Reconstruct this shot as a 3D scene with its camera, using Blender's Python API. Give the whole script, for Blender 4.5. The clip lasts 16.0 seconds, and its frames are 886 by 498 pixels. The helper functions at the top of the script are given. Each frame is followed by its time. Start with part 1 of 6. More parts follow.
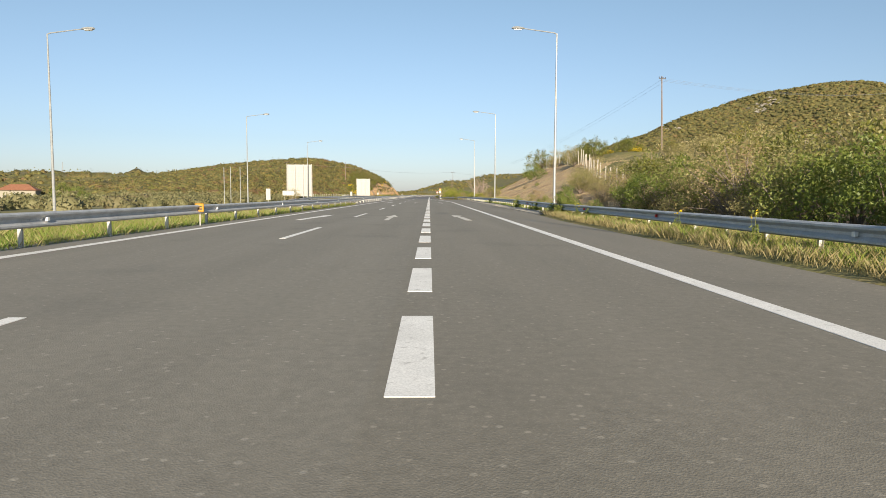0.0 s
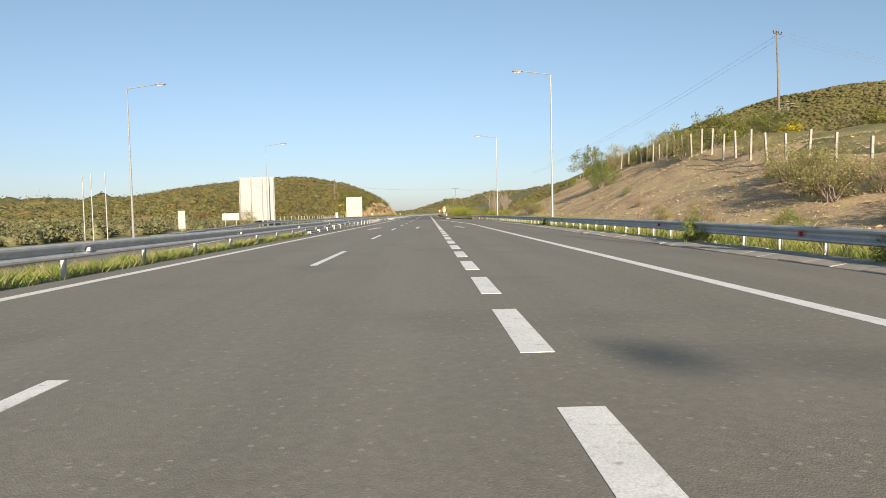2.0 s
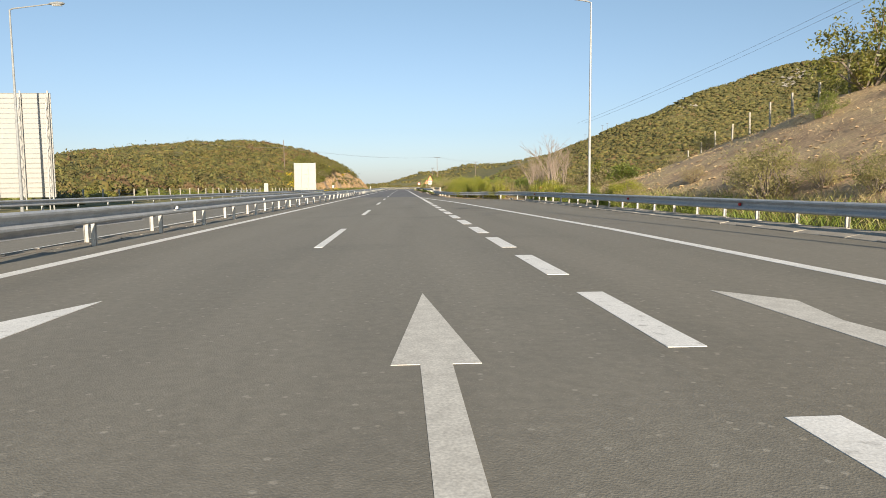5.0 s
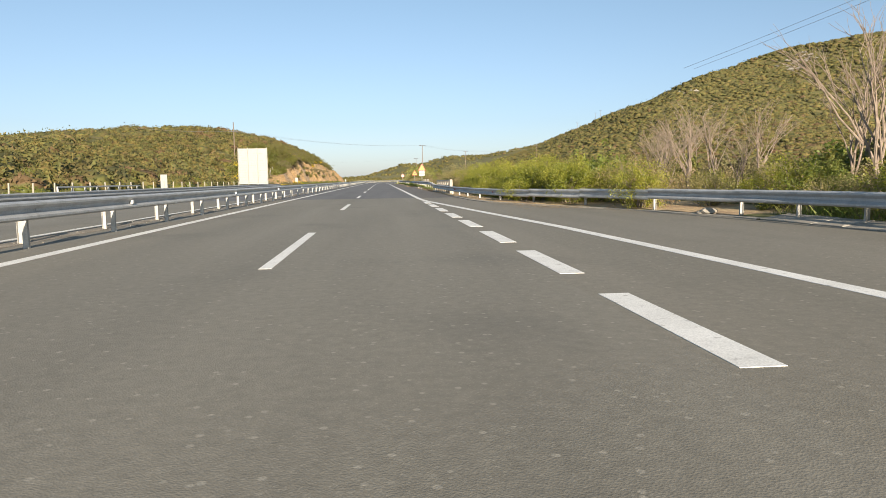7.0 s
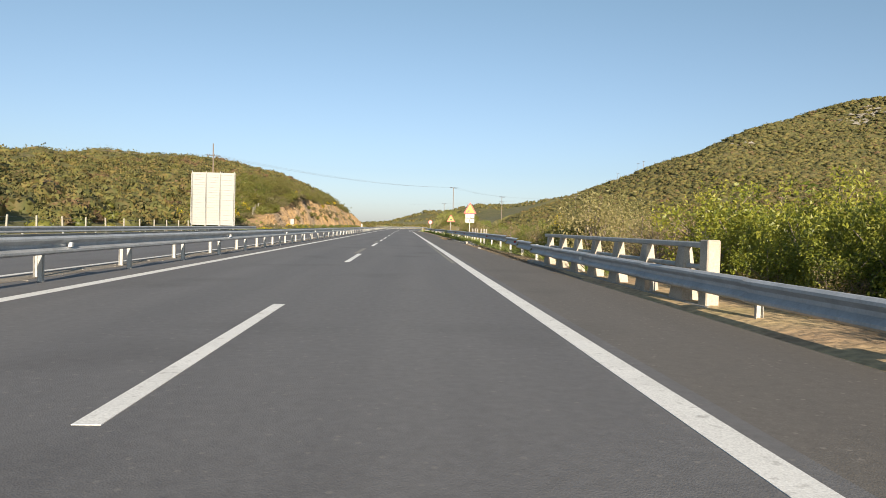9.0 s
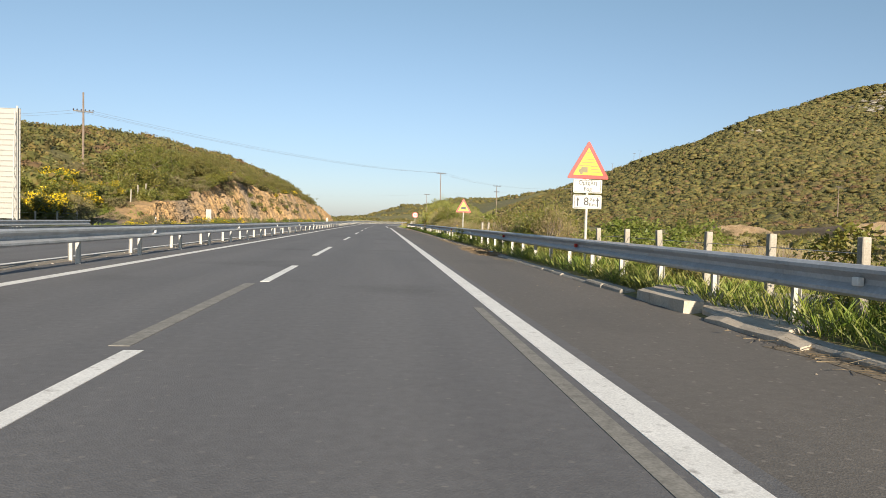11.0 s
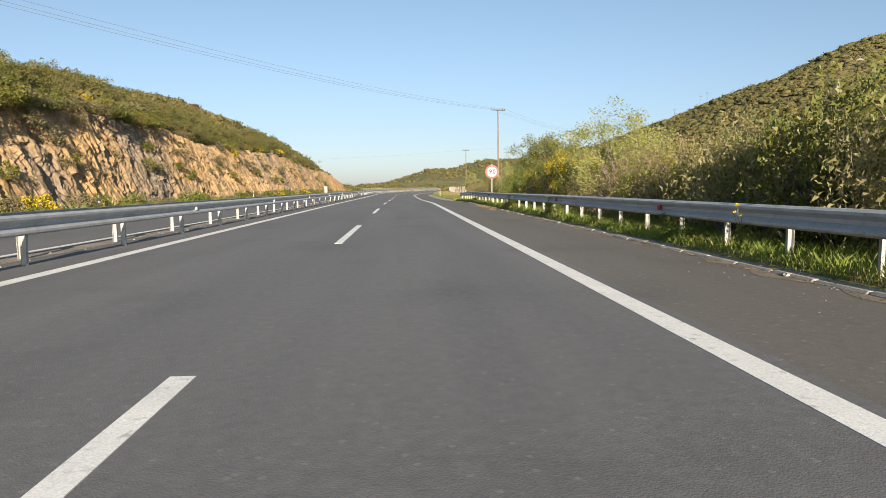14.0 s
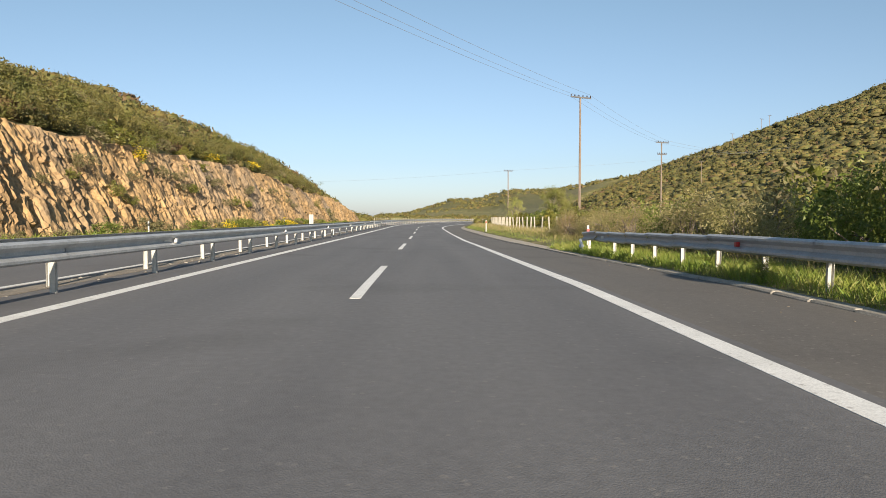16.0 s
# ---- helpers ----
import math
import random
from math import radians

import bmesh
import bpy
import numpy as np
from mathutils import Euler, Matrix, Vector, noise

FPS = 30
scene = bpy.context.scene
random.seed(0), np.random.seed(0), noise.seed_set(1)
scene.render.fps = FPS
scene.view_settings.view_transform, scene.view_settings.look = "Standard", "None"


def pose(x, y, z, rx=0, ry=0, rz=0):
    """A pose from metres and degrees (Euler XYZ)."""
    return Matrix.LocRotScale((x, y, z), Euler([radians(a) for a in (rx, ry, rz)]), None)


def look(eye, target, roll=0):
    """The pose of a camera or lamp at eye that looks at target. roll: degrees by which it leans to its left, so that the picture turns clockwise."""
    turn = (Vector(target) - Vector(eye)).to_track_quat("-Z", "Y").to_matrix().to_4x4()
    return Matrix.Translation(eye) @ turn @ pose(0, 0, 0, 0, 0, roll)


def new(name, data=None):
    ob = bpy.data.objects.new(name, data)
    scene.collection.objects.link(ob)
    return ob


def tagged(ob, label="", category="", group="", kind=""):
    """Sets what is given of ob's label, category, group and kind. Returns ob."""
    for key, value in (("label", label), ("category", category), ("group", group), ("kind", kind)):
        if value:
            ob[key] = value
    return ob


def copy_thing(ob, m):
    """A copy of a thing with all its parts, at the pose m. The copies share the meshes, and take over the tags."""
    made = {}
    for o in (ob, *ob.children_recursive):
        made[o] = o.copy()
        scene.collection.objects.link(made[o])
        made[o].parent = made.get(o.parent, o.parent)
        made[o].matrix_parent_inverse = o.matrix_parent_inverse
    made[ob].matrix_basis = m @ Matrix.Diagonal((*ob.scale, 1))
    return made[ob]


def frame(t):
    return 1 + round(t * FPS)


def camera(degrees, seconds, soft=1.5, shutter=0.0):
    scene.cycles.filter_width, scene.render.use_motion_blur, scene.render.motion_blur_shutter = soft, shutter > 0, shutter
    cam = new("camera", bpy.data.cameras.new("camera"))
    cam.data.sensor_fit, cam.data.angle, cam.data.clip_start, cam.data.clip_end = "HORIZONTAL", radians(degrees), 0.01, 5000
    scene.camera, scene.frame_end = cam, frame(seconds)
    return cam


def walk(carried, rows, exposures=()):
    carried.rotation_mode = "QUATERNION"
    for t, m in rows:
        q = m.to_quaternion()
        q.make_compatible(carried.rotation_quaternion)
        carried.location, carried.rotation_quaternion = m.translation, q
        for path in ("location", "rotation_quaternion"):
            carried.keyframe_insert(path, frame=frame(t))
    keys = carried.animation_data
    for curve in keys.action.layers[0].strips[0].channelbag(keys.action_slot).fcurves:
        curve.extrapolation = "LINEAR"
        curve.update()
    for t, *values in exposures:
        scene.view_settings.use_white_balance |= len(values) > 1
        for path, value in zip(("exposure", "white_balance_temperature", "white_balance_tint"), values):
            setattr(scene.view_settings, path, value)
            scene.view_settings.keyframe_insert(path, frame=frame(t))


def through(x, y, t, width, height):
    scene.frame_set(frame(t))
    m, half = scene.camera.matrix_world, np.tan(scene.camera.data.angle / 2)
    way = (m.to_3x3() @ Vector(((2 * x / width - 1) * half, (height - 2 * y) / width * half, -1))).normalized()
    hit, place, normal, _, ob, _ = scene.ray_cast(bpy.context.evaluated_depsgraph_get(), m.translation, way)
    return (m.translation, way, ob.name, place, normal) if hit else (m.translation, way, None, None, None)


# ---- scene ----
cam = camera(66.06, 16.0, soft=0.85)
walk(cam, [
    (0, pose(0.114, 0.000, 1.178, 85.443, -0.211, -1.136)),
    (0.5, pose(-0.128, 9.227, 1.174, 85.668, -0.828, -0.788)),
    (1, pose(-0.389, 18.437, 1.195, 85.722, -1.210, -0.503)),
    (1.5, pose(-0.654, 27.661, 1.238, 86.560, 0.895, -0.689)),
    (2, pose(-0.916, 36.947, 1.218, 86.995, 1.266, -1.230)),
    (2.5, pose(-1.200, 46.303, 1.200, 86.793, 0.584, -1.450)),
    (3, pose(-1.446, 55.700, 1.216, 86.037, 0.786, -2.300)),
    (3.5, pose(-1.643, 65.120, 1.194, 85.728, 0.995, -2.918)),
    (4, pose(-1.821, 74.587, 1.201, 85.484, 0.970, -2.286)),
    (6.5, pose(-2.272, 122.663, 1.160, 84.109, -0.201, -5.925)),
    (7, pose(-2.243, 132.423, 1.140, 84.152, 0.815, -5.176)),
    (7.5, pose(-2.237, 142.376, 1.194, 85.995, -1.337, -2.514)),
    (8, pose(-2.176, 152.516, 1.215, 87.502, -1.535, -3.034)),
    (10.5, pose(-1.668, 204.179, 1.211, 88.349, -1.441, -3.500)),
    (11, pose(-1.646, 214.418, 1.202, 87.767, -1.579, -5.217)),
    (11.5, pose(-1.639, 224.550, 1.235, 88.358, -1.868, -5.667)),
    (12, pose(-1.727, 234.845, 1.210, 89.904, -2.288, -3.456)),
    (12.5, pose(-1.822, 245.369, 1.227, 87.076, -1.859, -2.188)),
    (13, pose(-1.919, 255.813, 1.199, 86.921, -1.591, -1.534)),
    (13.5, pose(-2.095, 266.099, 1.224, 87.517, -0.035, -2.394)),
    (14, pose(-2.315, 276.404, 1.227, 84.826, 0.642, -3.331)),
    (14.5, pose(-2.475, 286.738, 1.226, 85.544, 0.648, -3.184)),
    (15, pose(-2.614, 297.077, 1.233, 87.133, -0.148, -2.944)),
    (15.5, pose(-2.708, 307.514, 1.202, 87.871, -0.052, -2.564)),
    (16, pose(-2.741, 317.958, 1.200, 87.397, -0.011, -1.510)),
], exposures=((0, 1.14), (4, 1.15), (6.5, 1.2), (7.5, 1.24), (8, 1.19), (10.5, 1.14), (13.5, 1.15), (14.5, 1.24), (15.2, 1.26), (16, 1.18)))

# ---- world, sun, exposure ----
SUN = Vector((0.114, -0.957, 0.275)).normalized()
world = bpy.data.worlds.new("sky")
scene.world = world
world.use_nodes = True
_nt = world.node_tree
_sky = _nt.nodes.new("ShaderNodeTexSky")
_sky.sky_type = 'NISHITA'
_sky.sun_disc = False
_sky.sun_elevation = math.asin(SUN.z)
_sky.sun_rotation = math.atan2(SUN.x, SUN.y)
_sky.air_density, _sky.dust_density, _sky.ozone_density = 1.0, 0.5, 2.4
_soft = _nt.nodes.new("ShaderNodeHueSaturation")
_soft.inputs["Saturation"].default_value = 0.7
_tint = _nt.nodes.new("ShaderNodeMix")
_tint.data_type, _tint.blend_type = 'RGBA', 'MULTIPLY'
_tint.inputs[0].default_value = 1.0
_way = _nt.nodes.new("ShaderNodeTexCoord")
_xyz = _nt.nodes.new("ShaderNodeSeparateXYZ")
_haze = _nt.nodes.new("ShaderNodeValToRGB")
for _e, (_p, _c) in zip(_haze.color_ramp.elements, ((0.0, (0.83, 0.885, 1.08, 1)), (0.33, (0.8, 0.99, 1.06, 1)))):
    _e.position, _e.color = _p, _c
_nt.links.new(_way.outputs["Generated"], _xyz.inputs[0])
_nt.links.new(_xyz.outputs[2], _haze.inputs[0])
_nt.links.new(_haze.outputs[0], _tint.inputs[7])
_nt.links.new(_sky.outputs[0], _soft.inputs["Color"])
_nt.links.new(_soft.outputs[0], _tint.inputs[6])
_nt.links.new(_tint.outputs[2], _nt.nodes["Background"].inputs[0])
_nt.nodes["Background"].inputs[1].default_value = 0.057
sun = new("sun", bpy.data.lights.new("sun", 'SUN'))
sun.data.energy, sun.data.angle, sun.data.color = 4.4, radians(0.55), (1.0, 0.86, 0.67)
sun.matrix_world = look(SUN * 100, (0, 0, 0))

# ---- materials ----
def nodes_of(name):
    m = bpy.data.materials.new(name)
    m.use_nodes = True
    return m, m.node_tree.nodes, m.node_tree.links, m.node_tree.nodes["Principled BSDF"]


def ramp(ns, stops, interp='LINEAR'):
    r = ns.new("ShaderNodeValToRGB")
    r.color_ramp.interpolation = interp
    el = r.color_ramp.elements
    while len(el) < len(stops):
        el.new(0.5)
    for e, (p, c) in zip(el, stops):
        e.position, e.color = p, (*c, 1)
    return r


def surface(name, stops, scale, rough=0.8, bump=0.3, bump_scale=None, fine=None, metal=0.0, stretch=(1, 1, 1), patches=None, dist=0.02):
    """Noise-driven colour at a broad and a fine scale with relief. stops: colours of the broad noise; fine: (scale, amount) of grain;
    patches: (scale, colour, low, high) stains."""
    m, ns, ln, bs = nodes_of(name)
    tc = ns.new("ShaderNodeTexCoord")
    mp = ns.new("ShaderNodeMapping")
    mp.inputs["Scale"].default_value = stretch
    ln.new(tc.outputs["Object"], mp.inputs[0])
    n1 = ns.new("ShaderNodeTexNoise")
    n1.inputs["Scale"].default_value, n1.inputs["Detail"].default_value = scale, 6
    ln.new(mp.outputs[0], n1.inputs[0])
    r = ramp(ns, stops)
    ln.new(n1.outputs["Fac"], r.inputs[0])
    col = r.outputs[0]
    if patches:
        n3 = ns.new("ShaderNodeTexNoise")
        n3.inputs["Scale"].default_value, n3.inputs["Detail"].default_value = patches[0], 4
        ln.new(mp.outputs[0], n3.inputs[0])
        mr = ns.new("ShaderNodeMapRange")
        mr.inputs[1].default_value, mr.inputs[2].default_value = patches[2], patches[3]
        ln.new(n3.outputs["Fac"], mr.inputs[0])
        mx = ns.new("ShaderNodeMix")
        mx.data_type = 'RGBA'
        mx.inputs[7].default_value = (*patches[1], 1)
        ln.new(mr.outputs[0], mx.inputs[0])
        ln.new(col, mx.inputs[6])
        col = mx.outputs[2]
    n2 = ns.new("ShaderNodeTexNoise")
    n2.inputs["Scale"].default_value, n2.inputs["Detail"].default_value = (fine[0] if fine else scale * 8), 3
    ln.new(mp.outputs[0], n2.inputs[0])
    if fine:
        mr = ns.new("ShaderNodeMapRange")
        mr.inputs[1].default_value, mr.inputs[2].default_value = 0.3, 0.7
        mr.inputs[3].default_value, mr.inputs[4].default_value = 1 - fine[1], 1 + fine[1]
        ln.new(n2.outputs["Fac"], mr.inputs[0])
        mu = ns.new("ShaderNodeMix")
        mu.data_type, mu.blend_type = 'RGBA', 'MULTIPLY'
        mu.inputs[0].default_value = 1
        ln.new(col, mu.inputs[6])
        ln.new(mr.outputs[0], mu.inputs[7])
        col = mu.outputs[2]
    ln.new(col, bs.inputs["Base Color"])
    bs.inputs["Roughness"].default_value, bs.inputs["Metallic"].default_value = rough, metal
    if bump:
        b = ns.new("ShaderNodeBump")
        b.inputs["Strength"].default_value, b.inputs["Distance"].default_value = bump, dist
        if bump_scale:
            nb = ns.new("ShaderNodeTexNoise")
            nb.inputs["Scale"].default_value, nb.inputs["Detail"].default_value = bump_scale, 5
            ln.new(mp.outputs[0], nb.inputs[0])
            ln.new(nb.outputs["Fac"], b.inputs["Height"])
        else:
            ln.new(n2.outputs["Fac"], b.inputs["Height"])
        ln.new(b.outputs[0], bs.inputs["Normal"])
    return m


def leafy(name, colours, through=0.35, rough=0.55, patch=0.25, each=0.55, gain=1.5):
    """Foliage: the tone changes from leaf to leaf and slowly over the plant."""
    m, ns, ln, bs = nodes_of(name)
    geo = ns.new("ShaderNodeNewGeometry")
    tc = ns.new("ShaderNodeTexCoord")
    oi = ns.new("ShaderNodeObjectInfo")
    n = ns.new("ShaderNodeTexNoise")
    n.inputs["Scale"].default_value, n.inputs["Detail"].default_value = patch, 3
    ln.new(geo.outputs["Position"], n.inputs[0])
    a = ns.new("ShaderNodeMath")
    a.operation = 'MULTIPLY_ADD'
    a.inputs[1].default_value, a.inputs[2].default_value = each, 0.22 - each / 2
    ln.new(geo.outputs["Random Per Island"], a.inputs[0])
    b = ns.new("ShaderNodeMath")
    b.operation = 'MULTIPLY_ADD'
    b.inputs[1].default_value = gain
    b.inputs[2].default_value = 0.25 - gain / 2
    ln.new(n.outputs["Fac"], b.inputs[0])
    c = ns.new("ShaderNodeMath")
    c.operation = 'ADD'
    ln.new(a.outputs[0], c.inputs[0])
    ln.new(b.outputs[0], c.inputs[1])
    d = ns.new("ShaderNodeMath")
    d.operation = 'MULTIPLY_ADD'
    d.inputs[1].default_value, d.inputs[2].default_value = 0.25, 0
    ln.new(oi.outputs["Random"], d.inputs[0])
    ln.new(c.outputs[0], d.inputs[2])
    r = ramp(ns, [(i / (len(colours) - 1), tuple(1.12 * q for q in k)) for i, k in enumerate(colours)])
    ln.new(d.outputs[0], r.inputs[0])
    ln.new(r.outputs[0], bs.inputs["Base Color"])
    bs.inputs["Roughness"].default_value = rough
    tr = ns.new("ShaderNodeBsdfTranslucent")
    ln.new(r.outputs[0], tr.inputs[0])
    ms = ns.new("ShaderNodeMixShader")
    ms.inputs[0].default_value = through
    ln.new(bs.outputs[0], ms.inputs[1])
    ln.new(tr.outputs[0], ms.inputs[2])
    ln.new(ms.outputs[0], ns["Material Output"].inputs[0])
    return m


def asphalt(name, dark, light, stone, stain):
    m, ns, ln, bs = nodes_of(name)
    tc = ns.new("ShaderNodeTexCoord")
    mp = ns.new("ShaderNodeMapping")
    mp.inputs["Scale"].default_value = (1, 0.06, 1)
    ln.new(tc.outputs["Object"], mp.inputs[0])
    track = ns.new("ShaderNodeTexNoise")
    track.inputs["Scale"].default_value, track.inputs["Detail"].default_value = 0.9, 5
    ln.new(mp.outputs[0], track.inputs[0])
    r = ramp(ns, [(0.3, dark), (0.7, light)])
    ln.new(track.outputs["Fac"], r.inputs[0])
    v = ns.new("ShaderNodeTexVoronoi")
    v.inputs["Scale"].default_value = 85
    ln.new(tc.outputs["Object"], v.inputs[0])
    sep = ns.new("ShaderNodeSeparateColor")
    ln.new(v.outputs["Color"], sep.inputs[0])
    mr = ns.new("ShaderNodeMapRange")
    mr.inputs[1].default_value, mr.inputs[2].default_value = 0.8, 1.0
    ln.new(sep.outputs[0], mr.inputs[0])
    k = ns.new("ShaderNodeMath")
    k.operation, k.inputs[1].default_value = 'MULTIPLY', 0.45
    ln.new(mr.outputs[0], k.inputs[0])
    mx = ns.new("ShaderNodeMix")
    mx.data_type = 'RGBA'
    mx.inputs[7].default_value = (*stone, 1)
    ln.new(k.outputs[0], mx.inputs[0])
    ln.new(r.outputs[0], mx.inputs[6])
    n3 = ns.new("ShaderNodeTexNoise")
    n3.inputs["Scale"].default_value, n3.inputs["Detail"].default_value = 0.35, 5
    ln.new(tc.outputs["Object"], n3.inputs[0])
    m3 = ns.new("ShaderNodeMapRange")
    m3.inputs[1].default_value, m3.inputs[2].default_value, m3.inputs[4].default_value = 0.55, 0.8, 0.5
    ln.new(n3.outputs["Fac"], m3.inputs[0])
    mx2 = ns.new("ShaderNodeMix")
    mx2.data_type = 'RGBA'
    mx2.inputs[7].default_value = (*stain, 1)
    ln.new(m3.outputs[0], mx2.inputs[0])
    ln.new(mx.outputs[2], mx2.inputs[6])
    grain = ns.new("ShaderNodeTexNoise")
    grain.inputs["Scale"].default_value, grain.inputs["Detail"].default_value, grain.inputs["Roughness"].default_value = 9, 6, 0.75
    ln.new(tc.outputs["Object"], grain.inputs[0])
    g = ns.new("ShaderNodeMapRange")
    g.inputs[1].default_value, g.inputs[2].default_value, g.inputs[3].default_value, g.inputs[4].default_value = 0.3, 0.7, 0.84, 1.16
    ln.new(grain.outputs["Fac"], g.inputs[0])
    mul = ns.new("ShaderNodeMix")
    mul.data_type, mul.blend_type = 'RGBA', 'MULTIPLY'
    mul.inputs[0].default_value = 1
    ln.new(mx2.outputs[2], mul.inputs[6])
    ln.new(g.outputs[0], mul.inputs[7])
    chip = ns.new("ShaderNodeTexVoronoi")
    chip.inputs["Scale"].default_value = 7
    ln.new(tc.outputs["Object"], chip.inputs[0])
    spot = ns.new("ShaderNodeMapRange")
    spot.inputs[1].default_value, spot.inputs[2].default_value, spot.inputs[3].default_value, spot.inputs[4].default_value = 0.1, 0.16, 0.55, 0.0
    ln.new(chip.outputs["Distance"], spot.inputs[0])
    mx3 = ns.new("ShaderNodeMix")
    mx3.data_type = 'RGBA'
    mx3.inputs[7].default_value = (*[1.3 * q for q in stone], 1)
    ln.new(spot.outputs[0], mx3.inputs[0])
    ln.new(mul.outputs[2], mx3.inputs[6])
    ln.new(mx3.outputs[2], bs.inputs["Base Color"])
    bs.inputs["Roughness"].default_value = 0.82
    bp = ns.new("ShaderNodeBump")
    bp.inputs["Strength"].default_value, bp.inputs["Distance"].default_value = 0.3, 0.005
    ln.new(v.outputs["Distance"], bp.inputs["Height"])
    ln.new(bp.outputs[0], bs.inputs["Normal"])
    return m


def plain(name, colour, rough=0.5, metal=0.0, var=0.15, scale=6, bump=0.05):
    lo, hi = [tuple(min(1, c * k) for c in colour) for k in (1 - var, 1 + var)]
    return surface(name, [(0.3, lo), (0.7, hi)], scale, rough, bump, fine=(scale * 9, var * 0.5), metal=metal)


M_OLD = asphalt("asphalt_worn", (0.174, 0.161, 0.132), (0.212, 0.196, 0.161), (0.28, 0.26, 0.22), (0.105, 0.098, 0.085))
M_MERGE = asphalt("asphalt_merging_lane", (0.172, 0.158, 0.127), (0.208, 0.19, 0.154), (0.28, 0.255, 0.21), (0.11, 0.1, 0.083))
M_NEW = asphalt("asphalt_fresh", (0.115, 0.113, 0.117), (0.146, 0.143, 0.145), (0.16, 0.15, 0.14), (0.05, 0.047, 0.047))
M_SHOULDER = asphalt("asphalt_shoulder", (0.11, 0.1, 0.09), (0.135, 0.122, 0.108), (0.2, 0.18, 0.16), (0.055, 0.05, 0.045))
M_PAINT = surface("road_paint", [(0.3, (0.68, 0.67, 0.64)), (0.7, (0.8, 0.79, 0.76))], 1.5, 0.7, 0.3, fine=(70, 0.16), patches=(9, (0.3, 0.28, 0.26), 0.6, 0.8), dist=0.003)
M_PAINT_WORN = surface("road_paint_worn", [(0.3, (0.48, 0.46, 0.42)), (0.7, (0.6, 0.58, 0.53))], 6, 0.8, 0.3, fine=(60, 0.2), dist=0.003)
M_GHOST = surface("road_paint_ghost", [(0.3, (0.178, 0.17, 0.152)), (0.7, (0.268, 0.256, 0.23))], 7, 0.85, 0.2, fine=(50, 0.2), dist=0.003)
M_GRAVEL = surface("median_gravel", [(0.3, (0.17, 0.145, 0.115)), (0.7, (0.30, 0.26, 0.21))], 1.2, 0.95, 0.7, fine=(45, 0.4), dist=0.02)
M_CONC = surface("concrete", [(0.3, (0.27, 0.245, 0.205)), (0.7, (0.4, 0.365, 0.315))], 1.6, 0.9, 0.5, fine=(35, 0.18), patches=(3, (0.2, 0.18, 0.15), 0.55, 0.75), dist=0.01)
M_ROCKPALE = surface("pale_limestone", [(0.3, (0.24, 0.215, 0.175)), (0.7, (0.36, 0.33, 0.28))], 0.6, 0.95, 0.5, fine=(4, 0.2), dist=0.1)
M_DRAIN = surface("drain_concrete", [(0.3, (0.36, 0.31, 0.25)), (0.7, (0.5, 0.44, 0.36))], 1.6, 0.9, 0.4, fine=(35, 0.15), patches=(3, (0.26, 0.225, 0.18), 0.58, 0.78), dist=0.01)
M_GALV = surface("galvanised_steel", [(0.3, (0.38, 0.39, 0.4)), (0.7, (0.5, 0.51, 0.52))], 2.2, 0.5, 0.1, fine=(30, 0.1), metal=0.2, patches=(5, (0.27, 0.26, 0.25), 0.6, 0.85), dist=0.002)
M_POST = surface("galvanised_post", [(0.3, (0.36, 0.355, 0.33)), (0.7, (0.48, 0.47, 0.44))], 5, 0.6, 0.1, fine=(40, 0.1), metal=0.15, dist=0.002)
M_LAMP = plain("lamp_grey_paint", (0.27, 0.28, 0.28), 0.45, 0.2)
M_LENS = plain("lamp_glass", (0.75, 0.76, 0.76), 0.2)
M_WHITE = plain("sign_white", (0.4, 0.4, 0.385), 0.4, var=0.05)
M_BOARD = plain("board_aluminium", (0.33, 0.325, 0.31), 0.55, 0.1, var=0.06)
M_REFLECT = plain("reflector_white", (0.75, 0.74, 0.7), 0.3, var=0.05)
M_BLACK = plain("sign_black", (0.02, 0.02, 0.022), 0.5)
M_RED = plain("sign_red", (0.42, 0.025, 0.02), 0.4, var=0.08)
M_YELLOW = plain("sign_yellow", (0.55, 0.3, 0.006), 0.4, var=0.05)
M_ORANGE = plain("marker_orange", (0.42, 0.19, 0.01), 0.4)
M_FADE = plain("sign_faded_grey", (0.16, 0.13, 0.06), 0.5)
M_WOOD = surface("pole_timber", [(0.3, (0.13, 0.098, 0.078)), (0.7, (0.235, 0.185, 0.15))], 3, 0.85, 0.5, fine=(30, 0.25), stretch=(4, 4, 0.4), dist=0.01)
M_ARM = plain("crossarm_grey", (0.11, 0.105, 0.105), 0.6)
M_WIRE = plain("wire", (0.22, 0.23, 0.25), 0.6)
M_DARK = plain("insulator_brown", (0.05, 0.04, 0.045), 0.35)
M_FPOST = surface("fence_concrete", [(0.3, (0.27, 0.25, 0.205)), (0.7, (0.38, 0.35, 0.3))], 5, 0.9, 0.3, fine=(40, 0.15), dist=0.005)
M_DIRT = surface("edge_dirt", [(0.3, (0.13, 0.105, 0.075)), (0.7, (0.2, 0.165, 0.12))], 2.5, 0.95, 0.6, fine=(40, 0.3), dist=0.01)
M_CUT = surface("dug_soil", [(0.3, (0.15, 0.105, 0.06)), (0.55, (0.21, 0.15, 0.09)), (0.75, (0.17, 0.135, 0.085))], 0.6, 0.95, 0.8, bump_scale=3, fine=(6, 0.25), dist=0.2)
